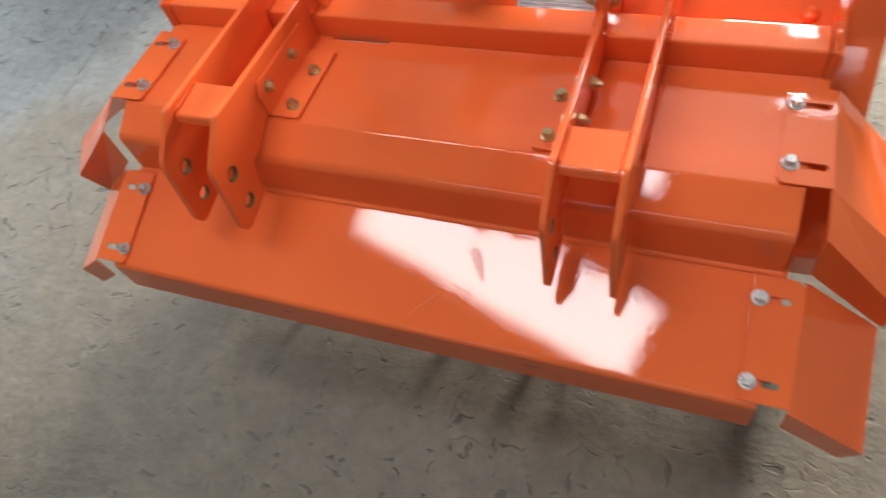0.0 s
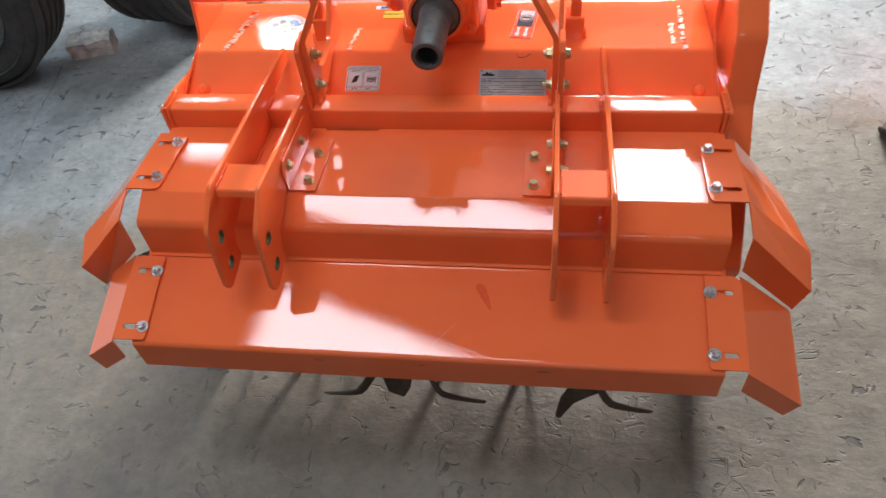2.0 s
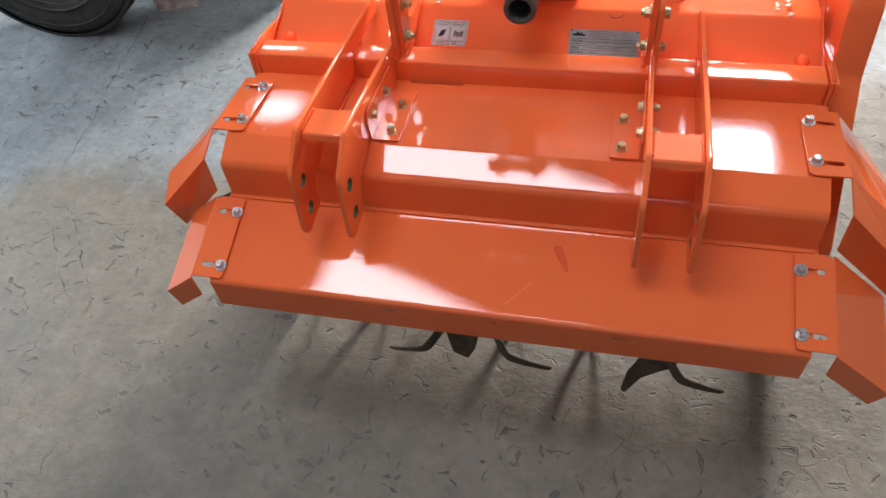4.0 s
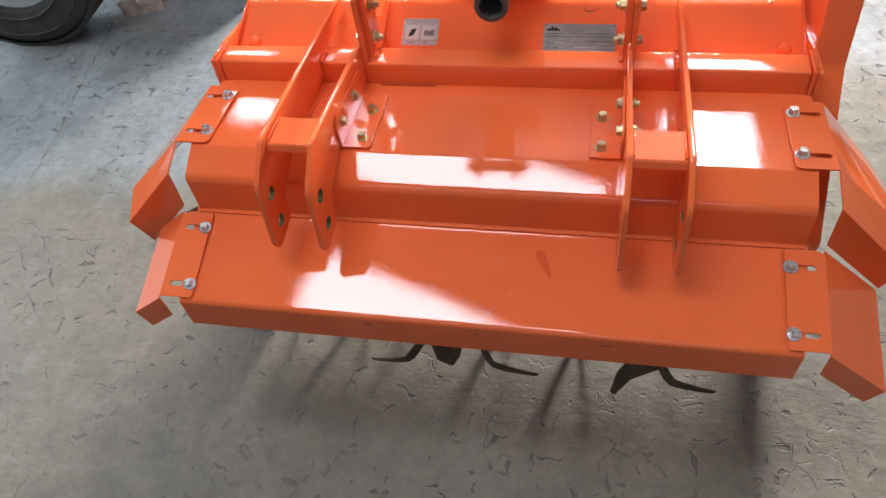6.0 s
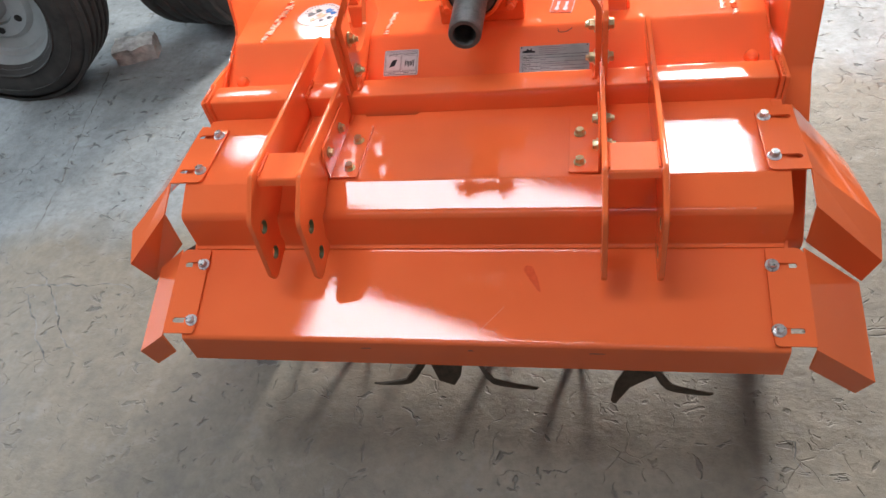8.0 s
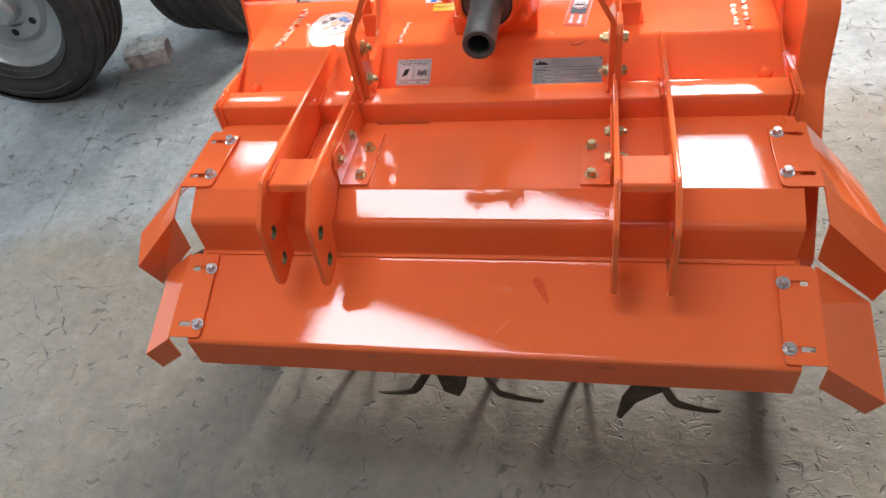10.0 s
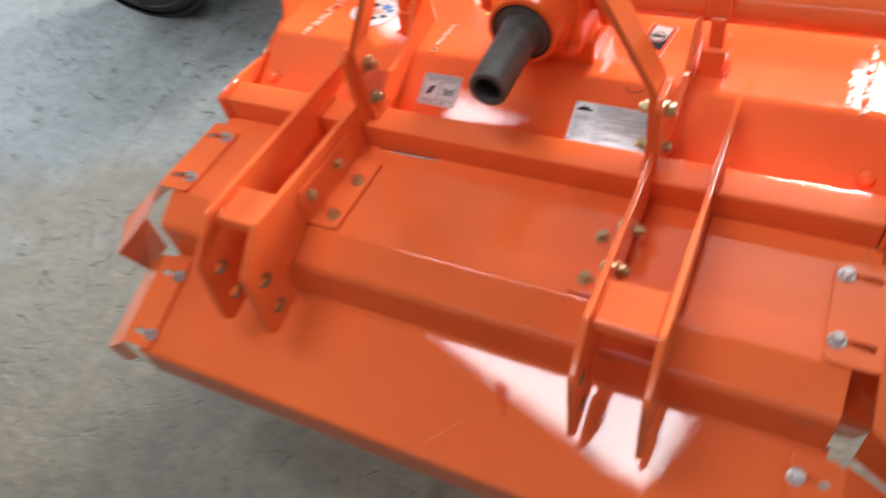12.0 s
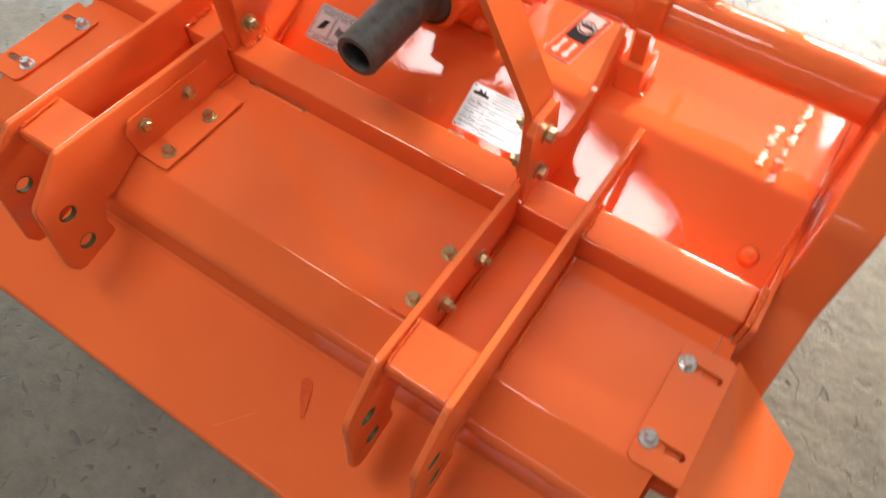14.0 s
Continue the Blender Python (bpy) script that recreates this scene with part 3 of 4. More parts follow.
# lower hitch plates, each pair with a spacer
def hitch_outline(back):
    pts = [(0.030, 0.908), (-0.045, 0.848), (-0.060, 0.704), (-0.050, 0.683), (-0.036, 0.680), (0.038, 0.694), (0.034, 0.728), (0.050, 0.768),
           (0.072, 0.766), (0.134, 0.795), (0.370, 0.785), (0.370, 0.834), (back - 0.004, 0.834), (back, 0.872)]
    rad = [0.02, 0.03, 0.015, 0.008, 0.01, 0.012, 0.02, 0.02, 0.01, 0.002, 0.0, 0.0, 0.006, 0.006]
    return fillet(pts, rad, True)


HOLES = [ring(-0.008, 0.800, 0.0145), ring(-0.010, 0.724, 0.0145)]
PLATES = {"outer_l": (-0.400, 0.575), "inner_l": (-0.298, 0.445), "inner_r": (0.283, 0.445), "outer_r": (0.388, 0.575)}
for x, back in PLATES.values():
    pl = part("hitch_plate", slab(hitch_outline(back), HOLES, 0.011, upright(x), 0.0028), paint, tiller, "thick orange lower hitch plate with two holes")
    for yy, zz in ((-0.008, 0.800), (-0.010, 0.724)):
        part("hole_lining", lathe([(0.0146, -0.0045), (0.0146, 0.0045), (0.0136, 0.0045), (0.0136, -0.0045), (0.0146, -0.0045)], along((x, yy, zz), (x + 1, yy, zz)), 20), hole_green, pl)
    weld("weld_bead", (x + 0.009, 0.150, 0.793), (x + 0.009, 0.362, 0.784), pl, 0.0035)
    weld("weld_bead", (x - 0.006, 0.374, 0.836), (x - 0.006, 0.434, 0.836), pl, 0.0055)
    weld("weld_bead", (x + 0.007, 0.374, 0.836), (x + 0.007, 0.434, 0.836), pl, 0.0055)
for xa, xb in ((-0.394, -0.304), (0.289, 0.382)):
    sp = part("spacer_plate", bent_sheet([(0.034, 0.874), (0.038, 0.889), (0.116, 0.889)], 0.006, 0.008, xa, xb), paint, tiller, "orange spacer between hitch plates")
    for x in (xa + 0.002, xb - 0.002):
        weld("weld_bead", (x, 0.045, 0.8925), (x, 0.112, 0.8925), sp, 0.003)


# angle brackets that bolt the hitch plates to the deck
def angle_bracket(s, plate_x):
    x0 = plate_x + (0.006 if s < 0 else -0.006)
    d = 1 if s < 0 else -1
    top = 0.868
    bm = slab(fillet([(0.139, 0.792), (0.134, 0.845), (0.148, top), (0.322, 0.855), (0.322, 0.784)], [0, 0.006, 0.01, 0.004, 0], True), [], 0.004, upright(x0 + d * 0.002), 0.0008)
    a, b = sorted((x0, x0 + d * 0.062))
    join(bm, slab(fillet([(a, 0.139), (b, 0.139), (b, 0.322), (a, 0.322)], 0.005, True), [], 0.004, DECK_TURN @ Matrix.Translation((0, -P3[0], 0.0034)), 0.0008))
    ob = part("angle_bracket", bm, paint, tiller, "orange angle bracket bolted to the deck")
    for y in (0.168, 0.262):
        up = 0.840 if y < 0.2 else 0.829
        bolt(ob, on_deck(x0 + d * 0.040, y, 0.0055), (0, 0, 1), brass, 0.0095, 0.011, 0.0125, spin=y * 900)
        bolt(ob, (x0 + d * 0.0042, y + 0.002, up), (d, 0, 0), brass, 0.0095, 0.008, 0.0125, spin=y * 500)
        bolt(ob, (plate_x - d * 0.006, y + 0.002, up), (-d, 0, 0), brass, 0.0105, 0.009, 0.0135, 0.006, spin=y * 300)
    return ob


angle_bracket(-1, -0.298)
angle_bracket(1, 0.283)

# ---- hood behind the beam ----
HOOD = [(0.420, 0.751), (0.606, 0.8395), (0.845, 0.8385), (0.955, 0.785), (1.010, 0.640), (1.075, 0.440)]
part("hood", bent_sheet(HOOD, [0, 0.045, 0.05, 0.05, 0.02, 0], 0.004, -0.653, 0.653), paint, tiller, "bent orange rotor hood")


def on_hood(y, up=0.0):
    (ya, za), (yb, zb) = (HOOD[0], HOOD[1]) if y < HOOD[1][0] else (HOOD[1], HOOD[2])
    t = Vector((0, yb - ya, zb - za)).normalized()
    n = Vector((0, -t.z, t.y))
    return Vector((0, y, za + (zb - za) * (y - ya) / (yb - ya))) + n * up, t, n


# side plates
SIDE = [(0.366, 0.700), (0.366, 0.836), (0.444, 0.834), (0.600, 0.812), (0.660, 0.850), (0.700, 1.030), (0.780, 1.030), (0.990, 0.800), (1.02, 0.560),
        (0.900, 0.180), (0.760, 0.012), (0.300, 0.012), (0.180, 0.080), (0.120, 0.420), (0.200, 0.560)]
for s in (-1, 1):
    side = part("side_plate", slab(fillet(SIDE, [0, 0.006, 0.03, 0.06, 0.06, 0.03, 0.04, 0.04, 0.03, 0.05, 0.05, 0.05, 0.05, 0.04, 0.02], True), [], 0.009, upright(s * 0.6585), 0.0015), paint, tiller, "orange end plate of the hood")
    weld("weld_bead", (s * 0.652, 0.450, 0.795), (s * 0.652, 0.630, 0.850), side, 0.004)
    weld("weld_bead", (s * 0.652, 0.378, 0.838), (s * 0.652, 0.432, 0.838), side, 0.005)
    p, t, n = on_hood(0.505)
    bm = bmesh.new()
    lathe([(0.016, 0), (0.016, 0.004), (0.012, 0.012), (0.005, 0.016), (0, 0.0165)], along((s * 0.612, p.y, p.z), Vector((s * 0.612, p.y, p.z)) + n), 20, bm)
    part("painted_nut", bm, paint, side)

# round cross tube, its flanges and the clamps
PIPE_Y, PIPE_Z, PIPE_R = 0.714, 0.967, 0.042
tube_bm = lathe([(0, -0.654), (PIPE_R, -0.654), (PIPE_R, 0.654), (0, 0.654)], along((0, PIPE_Y, PIPE_Z), (1, PIPE_Y, PIPE_Z)), 48)
tube = part("cross_tube", tube_bm, paint, tiller, "thick round orange cross tube")
for s in (-1, 1):
    m = along((s * 0.110, PIPE_Y, PIPE_Z), (s, PIPE_Y, PIPE_Z))
    part("flange", lathe([(0.045, 0), (0.068, 0.0), (0.070, 0.004), (0.070, 0.018), (0.066, 0.022), (0.052, 0.024), (0.046, 0.045)], m, 32), cast, tube)
    for k in range(6):
        a = k * math.pi / 3 + 0.3
        q = m @ Vector((0.058 * math.cos(a), 0.058 * math.sin(a), 0.022))
        bolt(tube, q, (s, 0, 0), paint, 0.008, 0.007, 0.009)


def tube_clamp(x, s):
    bm = box(x - 0.024, x + 0.024, PIPE_Y - 0.052, PIPE_Y + 0.052, PIPE_Z - 0.012, PIPE_Z + 0.056, 0.009)
    ob = part("tube_clamp", bm, paint, tiller, "orange clamp round the cross tube")
    part("clamp_lug", slab(fillet([(PIPE_Y - 0.055, PIPE_Z - 0.005), (PIPE_Y - 0.020, PIPE_Z - 0.005), (PIPE_Y - 0.024, PIPE_Z - 0.072), (PIPE_Y - 0.052, PIPE_Z - 0.072)], 0.006, True), [], 0.026, upright(x + s * 0.004), 0.002), paint, ob)
    part("clamp_foot", box(x - 0.020, x + 0.026, PIPE_Y - 0.062, PIPE_Y - 0.004, 0.836, 0.898, 0.005), paint, ob)
    for dx in (-0.011, 0.011):
        bolt(ob, (x + dx, PIPE_Y - 0.030, PIPE_Z + 0.056), (0, 0, 1), paint, 0.009, 0.008, 0.011)
    return ob


for x, s in ((0.320, 1), (-0.320, -1)):
    tube_clamp(x, s)
    weld("weld_bead", (x + s * 0.03, PIPE_Y - 0.055, 0.842), (x + s * 0.03, PIPE_Y - 0.010, 0.842), tiller, 0.004)

# lugs and the rod for the rear board, behind the tube
for x, w in ((0.310, 0.026), (0.388, 0.014)):
    part("rear_lug", slab(fillet([(0.732, 0.985), (0.732, 1.15), (0.765, 1.18), (0.800, 1.15), (0.800, 0.92)], 0.012, True), [], w, upright(x), 0.0015), paint, tiller)
rod = part("rod", lathe([(0, 0), (0.006, 0), (0.006, 0.125), (0, 0.126)], along((0.285, 0.760, 1.032), (1, 0.760, 1.032)), 16), iron, tiller, "dark steel rod")
part("nut", lathe([(0.004, 0), (0.011, 0), (0.011, 0.012), (0.004, 0.012)], along((0.402, 0.760, 1.032), (1, 0.760, 1.032)), 6), iron, rod)
part("washer", lathe([(0.004, 0), (0.015, 0), (0.015, 0.004), (0.004, 0.004)], along((0.397, 0.760, 1.032), (1, 0.760, 1.032)), 20), zinc, rod)


# ribs from the beam to the tube, mast bars bolted to them
def rib(s):
    x = s * 0.289
    pts = [(0.374, 0.828), (0.376, 0.985), (0.392, 1.000), (0.448, 0.998), (0.462, 0.900), (0.510, 0.858), (0.600, 0.872), (0.670, 0.950), (0.700, 0.960), (0.720, 0.840), (0.630, 0.815), (0.445, 0.760)]
    ob = part("rib", slab(fillet(pts, [0, 0.012, 0.012, 0.012, 0.03, 0.05, 0.06, 0.02, 0.0, 0, 0, 0], True), [], 0.012, upright(x), 0.0018), paint, tiller, "curved orange rib plate")
    weld("weld_bead", (x - s * 0.008, 0.460, 0.776), (x - s * 0.008, 0.625, 0.834), ob, 0.0045)
    return ob


def mast_bar(s):
    prof = [(s * 0.270, 0.830), (s * 0.270, 1.000), (s * 0.052, 1.420), (s * 0.052, 1.500)]
    bm = bent_sheet(prof, [0, 0.03, 0.03, 0], 0.012 * s, 0.394, 0.450, "y")
    ob = part("mast_bar", bm, paint, tiller, "bent flat orange mast bar")
    for y, z in ((0.420, 0.952), (0.411, 0.877)):
        bolt(ob, (s * 0.269, y, z), (-s, 0, 0), brass, 0.0115, 0.011, 0.0165, 0.006, spin=z * 400)
        bolt(ob, (s * 0.2955, y, z), (s, 0, 0), brass, 0.0115, 0.010, 0.0145, spin=z * 300)
    weld("weld_bead", (s * 0.268, 0.396, 0.836), (s * 0.268, 0.448, 0.836), ob, 0.0055)
    return ob


for s in (-1, 1):
    rib(s)
    mast_bar(s)

# top link bracket with its pin
BRACKET = [(0.004, 1.427), (0.003, 1.470), (0.008, 1.512), (0.450, 1.506), (0.452, 1.394), (0.200, 1.405)]
for x in (-0.095, 0.010):
    part("top_bracket", slab(fillet(BRACKET, [0.004, 0.02, 0.012, 0.01, 0.01, 0.02], True), [], 0.012, upright(x), 0.0015), paint, tiller, "orange top link plate")
pin_m = along((-0.132, 0.044, 1.4575), (1, 0.044, 1.4575))
part("hitch_pin", lathe([(0, 0), (0.0195, 0), (0.0222, 0.003), (0.0222, 0.169), (0.0214, 0.1730), (0.0195, 0.1752), (0, 0.176)], pin_m, 40), pin_steel, tiller, "plated steel top link pin")

# ---- gearbox ----
GX, GZ = 0.0, 0.973
gear_bm = box(-0.092, 0.092, 0.600, 0.850, 0.880, 1.060, 0.020)
join(gear_bm, box(-0.104, 0.104, 0.640, 0.830, 0.838, 0.892, 0.006))
gear = part("gearbox", gear_bm, cast, tiller, "orange cast gearbox housing")
part("gear_cover", box(-0.085, 0.085, 0.612, 0.840, 1.058, 1.076, 0.006), cast, gear, "bolted gearbox cover")
for x in (-0.07, 0.07):
    for y in (0.63, 0.82):
        bolt(gear, (x, y, 1.076), (0, 0, 1), paint, 0.009, 0.007, 0.011)
    for z in (0.905, 1.035):
        bolt(gear, (x * 1.08, 0.599, z), (0, -1, 0), paint, 0.010, 0.009, 0.012)
boss_m = along((GX, 0.604, GZ), (GX, 0, GZ))
part("input_boss", lathe([(0.082, -0.002), (0.080, 0.012), (0.070, 0.022), (0.068, 0.060), (0.064, 0.064), (0.058, 0.064), (0.056, 0.030), (0, 0.030)], boss_m, 48), cast, gear, "round cast input boss")
part("shaft_cover", lathe([(0.058, 0.060), (0.052, 0.062), (0.039, 0.066), (0.0365, 0.074), (0.0355, 0.224), (0.033, 0.229), (0.025, 0.229), (0.0235, 0.225), (0.0235, 0.150), (0, 0.150)], boss_m, 48), black, gear, "black plastic shaft cover")
part("seal_ring", lathe([(0.0575, 0.050), (0.0575, 0.0615), (0.036, 0.0615), (0.036, 0.050)], boss_m, 48), dark_hole, gear, "black seal ring")
# raised unreadable lettering on the cover
for k in range(9):
    part("raised_mark", box(-0.055 + k * 0.0125, -0.047 + k * 0.0125, 0.690 + 0.004 * (k % 3), 0.722, 1.0755, 1.0785, 0.001), cast, gear)

# side drive case outside the end plate
case_bm = slab(fillet([(0.215, 0.485), (0.325, 0.620), (0.458, 0.785), (0.494, 0.945), (0.620, 1.060), (0.760, 1.120), (0.940, 1.040), (1.000, 0.700), (0.640, 0.120), (0.480, 0.100), (0.270, 0.330)], [0.03, 0.05, 0.05, 0.06, 0.06, 0.08, 0.06, 0.06, 0.10, 0.10, 0.10], True), [], 0.070, upright(0.698), 0.008)
part("drive_case", case_bm, paint, tiller, "orange side drive case")

# ---- rotor ----
ROT_Y, ROT_Z, ROT_R = 0.268, 0.322, 0.304
part("rotor_shaft", lathe([(0, -0.64), (0.036, -0.64), (0.036, 0.64), (0, 0.64)], along((0, ROT_Y, ROT_Z), (1, ROT_Y, ROT_Z)), 24), iron, tiller, "dark rotor shaft")


def blade(x, angle, side):
    """An L-shaped curved tine: a shank from the shaft and a tip that sweeps sideways. angle: where its tip lies, up from the front."""
    pts, n = [], 22
    for k in range(n + 1):
        f = k / n
        r = 0.05 + (ROT_R - 0.05) * min(1, f * 1.35) ** 0.9
        a = radians(angle) + 1.05 * (1 - f) ** 1.15
        off = side * (0.03 * min(1, 2 * f) + 0.175 * max(0, (f - 0.36) / 0.64) ** 1.8)
        pts.append(Vector((x + off, ROT_Y - r * math.cos(a), ROT_Z + r * math.sin(a))))
    bm = bmesh.new()
    rows = []
    for k, p in enumerate(pts):
        t = (pts[min(k + 1, n)] - pts[max(k - 1, 0)]).normalized()
        out = Vector((0, p.y - ROT_Y, p.z - ROT_Z)).normalized()
        turn = Vector((1, 0, 0)).cross(out)
        w = (turn - t * turn.dot(t)).normalized()
        nrm = w.cross(t).normalized()
        h = (0.032 - 0.020 * k / n) if k < n else 0.010
        e = 0.0042
        rows.append([bm.verts.new(p + w * h + nrm * e), bm.verts.new(p + w * h - nrm * e), bm.verts.new(p - w * h - nrm * e * 0.5), bm.verts.new(p - w * h + nrm * e * 0.5)])
    for a, b in zip(rows, rows[1:]):
        for k in range(4):
            bm.faces.new((a[k], a[(k + 1) % 4], b[(k + 1) % 4], b[k]))
    bm.faces.new(rows[0])
    bm.faces.new(rows[-1])
    return part("blade", bm, iron, tiller, "dark curved tiller blade")


TINES = [(-0.500, 58, -1), (-0.500, 64, 1), (-0.2925, 70, -1), (-0.2925, 40, 1), (-0.085, -28, -1), (-0.085, -24, 1), (-0.085, -112, 1), (0.1225, 50, -1), (0.1225, 76, 1),
         (0.330, -24, 1), (0.330, -104, -1), (0.5375, 44, -1)]
for x in (-0.500, -0.2925, -0.085, 0.1225, 0.330, 0.5375):
    part("blade_flange", lathe([(0.03, -0.004), (0.095, -0.004), (0.095, 0.004), (0.03, 0.004)], along((x, ROT_Y, ROT_Z), (1, ROT_Y, ROT_Z)), 24), iron, tiller)
for x, a, side in TINES:
    for turn in (0, 180):
        blade(x + side * 0.008, a + turn, side)



def broad_blade(x, outline):
    """A blade that turns its flat side to the front; outline: places across and up, from its hub."""
    bm = slab(fillet(outline, 0.006, True, 3), [], 0.007, frame_of((x, 0.0, 0.0), (1, 0.1, 0), (0, 0.25, 1)), 0.0015)
    return part("blade", bm, iron, tiller, "broad flat tiller blade")


broad_blade(-0.11, [(-0.055, 0.26), (-0.040, 0.20), (-0.028, 0.152), (0.012, 0.130), (0.032, 0.165), (0.050, 0.26)])
broad_blade(0.372, [(0.075, 0.25), (0.062, 0.190), (0.026, 0.172), (-0.015, 0.148), (-0.052, 0.088), (-0.062, 0.104), (-0.050, 0.170), (-0.020, 0.225), (0.0, 0.26)])

# ---- labels ----


def label_frame(x, y):
    p, t, n = on_hood(y, 0.0)
    m = frame_of((x, p.y, p.z), (1, 0, 0), t)
    return m


def flat(name, outline, m, mat, parent, lift, thick=0.0006, label=""):
    mm = m @ Matrix.Translation((0, 0, lift))
    return part(name, slab(outline, [], thick, mm, 0.0), mat, parent, label)


def rect(x0, x1, y0, y1, r=0.0):
    pts = [(x0, y0), (x1, y0), (x1, y1), (x0, y1)]
    return fillet(pts, r, True, 3) if r else pts


def words(text, m, x, y, size, mat, parent, lift):
    cu = bpy.data.curves.new("lettering", "FONT")
    cu.body, cu.size, cu.extrude = text, size, 0.00015
    ob = new("lettering", cu)
    me = bpy.data.meshes.new_from_object(ob)
    bpy.data.objects.remove(ob)
    me.materials.append(mat)
    me.transform(m @ Matrix.Translation((x, y, lift)))
    o2 = new("lettering", me)
    o2.parent = parent
    return o2


# instruction label with two pictograms
m = label_frame(-0.197, 0.535) @ Matrix.Diagonal((0.98, 1.10, 1, 1))
lab = flat("instruction_label", rect(-0.044, 0.044, -0.032, 0.032, 0.004), m, white_vinyl, tiller, 0.0006, label="white instruction label")
flat("pictogram_panel", rect(-0.039, -0.002, -0.020, 0.016, 0.002), m, grey_ink, lab, 0.0012)
flat("pictogram_panel", rect(0.002, 0.039, -0.020, 0.016, 0.002), m, grey_ink, lab, 0.0012)
flat("pictogram_ground", rect(-0.0382, -0.0028, -0.0192, 0.0152, 0.002), m, white_vinyl, lab, 0.0016)
flat("pictogram_ground", rect(0.0028, 0.0382, -0.0192, 0.0152, 0.002), m, white_vinyl, lab, 0.0016)
for x0_, x1_, y0_, y1_ in ((-0.0415, 0.0415, 0.0290, 0.0296), (-0.0415, 0.0415, 0.0212, 0.0218), (-0.0415, 0.0415, -0.0226, -0.0220), (-0.0415, 0.0415, -0.0298, -0.0292),
                           (-0.0415, -0.0409, -0.0298, 0.0296), (0.0409, 0.0415, -0.0298, 0.0296), (-0.0003, 0.0003, -0.0298, 0.0212)):
    flat("rule_line", rect(x0_, x1_, y0_, y1_), m, ink, lab, 0.0012)
for text_, x_, y_, size_ in (("ROTOR SPEED CHART (RPM)", -0.0385, 0.0232, 0.0060), ("INPUT RPM", -0.0335, 0.0170, 0.0048), ("ROTOR RPM", 0.0065, 0.0170, 0.0048), ("540 RPM", -0.0310, -0.0275, 0.0050)):
    words(text_, m, x_, y_, size_, ink, lab, 0.0012)
flat("text_bar", rect(0.008, 0.020, -0.0275, -0.0245), m, grey_ink, lab, 0.0012)
flat("pictogram", [(-0.030, -0.012), (-0.016, -0.008), (-0.010, 0.008), (-0.022, 0.006), (-0.026, -0.002)], m, ink, lab, 0.0020)
for k in range(6):
    a = 0.7 * k
    flat("pictogram", [(0.010 + 0.0042 * k, -0.010 + 0.004 * math.sin(3 * a)), (0.0125 + 0.0042 * k, -0.010), (0.0135 + 0.0042 * k, 0.004 + 0.004 * math.cos(2 * a)), (0.0105 + 0.0042 * k, 0.002)], m, ink, lab, 0.0020)

# aluminium rating plate
m = label_frame(0.1765, 0.521) @ Matrix.Diagonal((1.07, 0.86, 1, 1))
plate = flat("rating_plate", rect(-0.076, 0.076, -0.047, 0.047, 0.002), m, alu, tiller, 0.0008, 0.001, "silver aluminium rating plate")
flat("brand_mark", [(-0.070, 0.026), (-0.042, 0.026), (-0.042, 0.031), (-0.049, 0.032), (-0.050, 0.040), (-0.054, 0.033), (-0.060, 0.040), (-0.062, 0.033), (-0.070, 0.032)], m, ink, plate, 0.0016)
for k, w in enumerate((0.052, 0.062, 0.058, 0.045)):
    flat("text_bar", rect(-0.034, -0.034 + w, 0.0405 - 0.006 * k, 0.0425 - 0.006 * k), m, grey_ink, plate, 0.0016)
ROWS = (("Mfg. No.", 0.0095, 0.0), ("Product", 0.0005, 0.012), ("Model", -0.0125, 0.062), ("H.P. Req.", -0.0250, 0.020), ("Serial No.", -0.0345, 0.050), ("Year", -0.0435, 0.016))
for text_, y, w in ROWS:
    flat("rule_line", rect(-0.072, 0.072, y + 0.0078, y + 0.0084), m, ink, plate, 0.0016)
    words(text_, m, -0.070, y, 0.0072, ink, plate, 0.0015)
    if w:
        flat("text_bar", rect(-0.030, -0.030 + w, y + 0.0008, y + 0.0042), m, grey_ink, plate, 0.0016)
flat("rule_line", rect(-0.0385, -0.0380, -0.044, 0.020), m, grey_ink, plate, 0.0016)
for x in (-0.072, 0.072):
    for y in (-0.043, 0.043):
        part("rivet", lathe([(0.0022, 0), (0.0018, 0.0012), (0, 0.0016)], m @ Matrix.Translation((x, y, 0.0012)), 10), iron, plate)

# green check sticker below the plate
m = label_frame(0.113, 0.462) @ Matrix.Translation((0, 0, 0.0018))
chk = flat("check_sticker", rect(-0.016, 0.016, -0.014, 0.014, 0.002), m, white_vinyl, tiller, 0.0006, label="white sticker with a green disc")
flat("check_disc", ring(-0.002, 0, 0.0118, 24), m, green_vinyl, chk, 0.0012)
flat("check_mark", [(-0.009, 0.000), (-0.007, 0.002), (-0.004, -0.001), (0.003, 0.006), (0.005, 0.004), (-0.004, -0.005)], m, white_vinyl, chk, 0.0017)

# warning label with a gauge and tools, on the upper hood
m = label_frame(0.199, 0.727) @ pose(0, 0, 0, 0, 0, -8) @ Matrix.Diagonal((1.04, 1.12, 1, 1))
warn = flat("warning_label", rect(-0.026, 0.026, -0.060, 0.060, 0.003), m, white_vinyl, tiller, 0.0006, label="red and white warning label with pictograms")
flat("label_ground", rect(-0.0248, 0.0248, -0.0588, 0.0588, 0.003), m, red_vinyl, warn, 0.0012)
flat("dark_panel", rect(-0.019, 0.019, -0.012, 0.056, 0.001), m, ink, warn, 0.0017)
flat("white_panel", rect(-0.017, 0.017, 0.030, 0.054, 0.001), m, white_vinyl, warn, 0.0022)
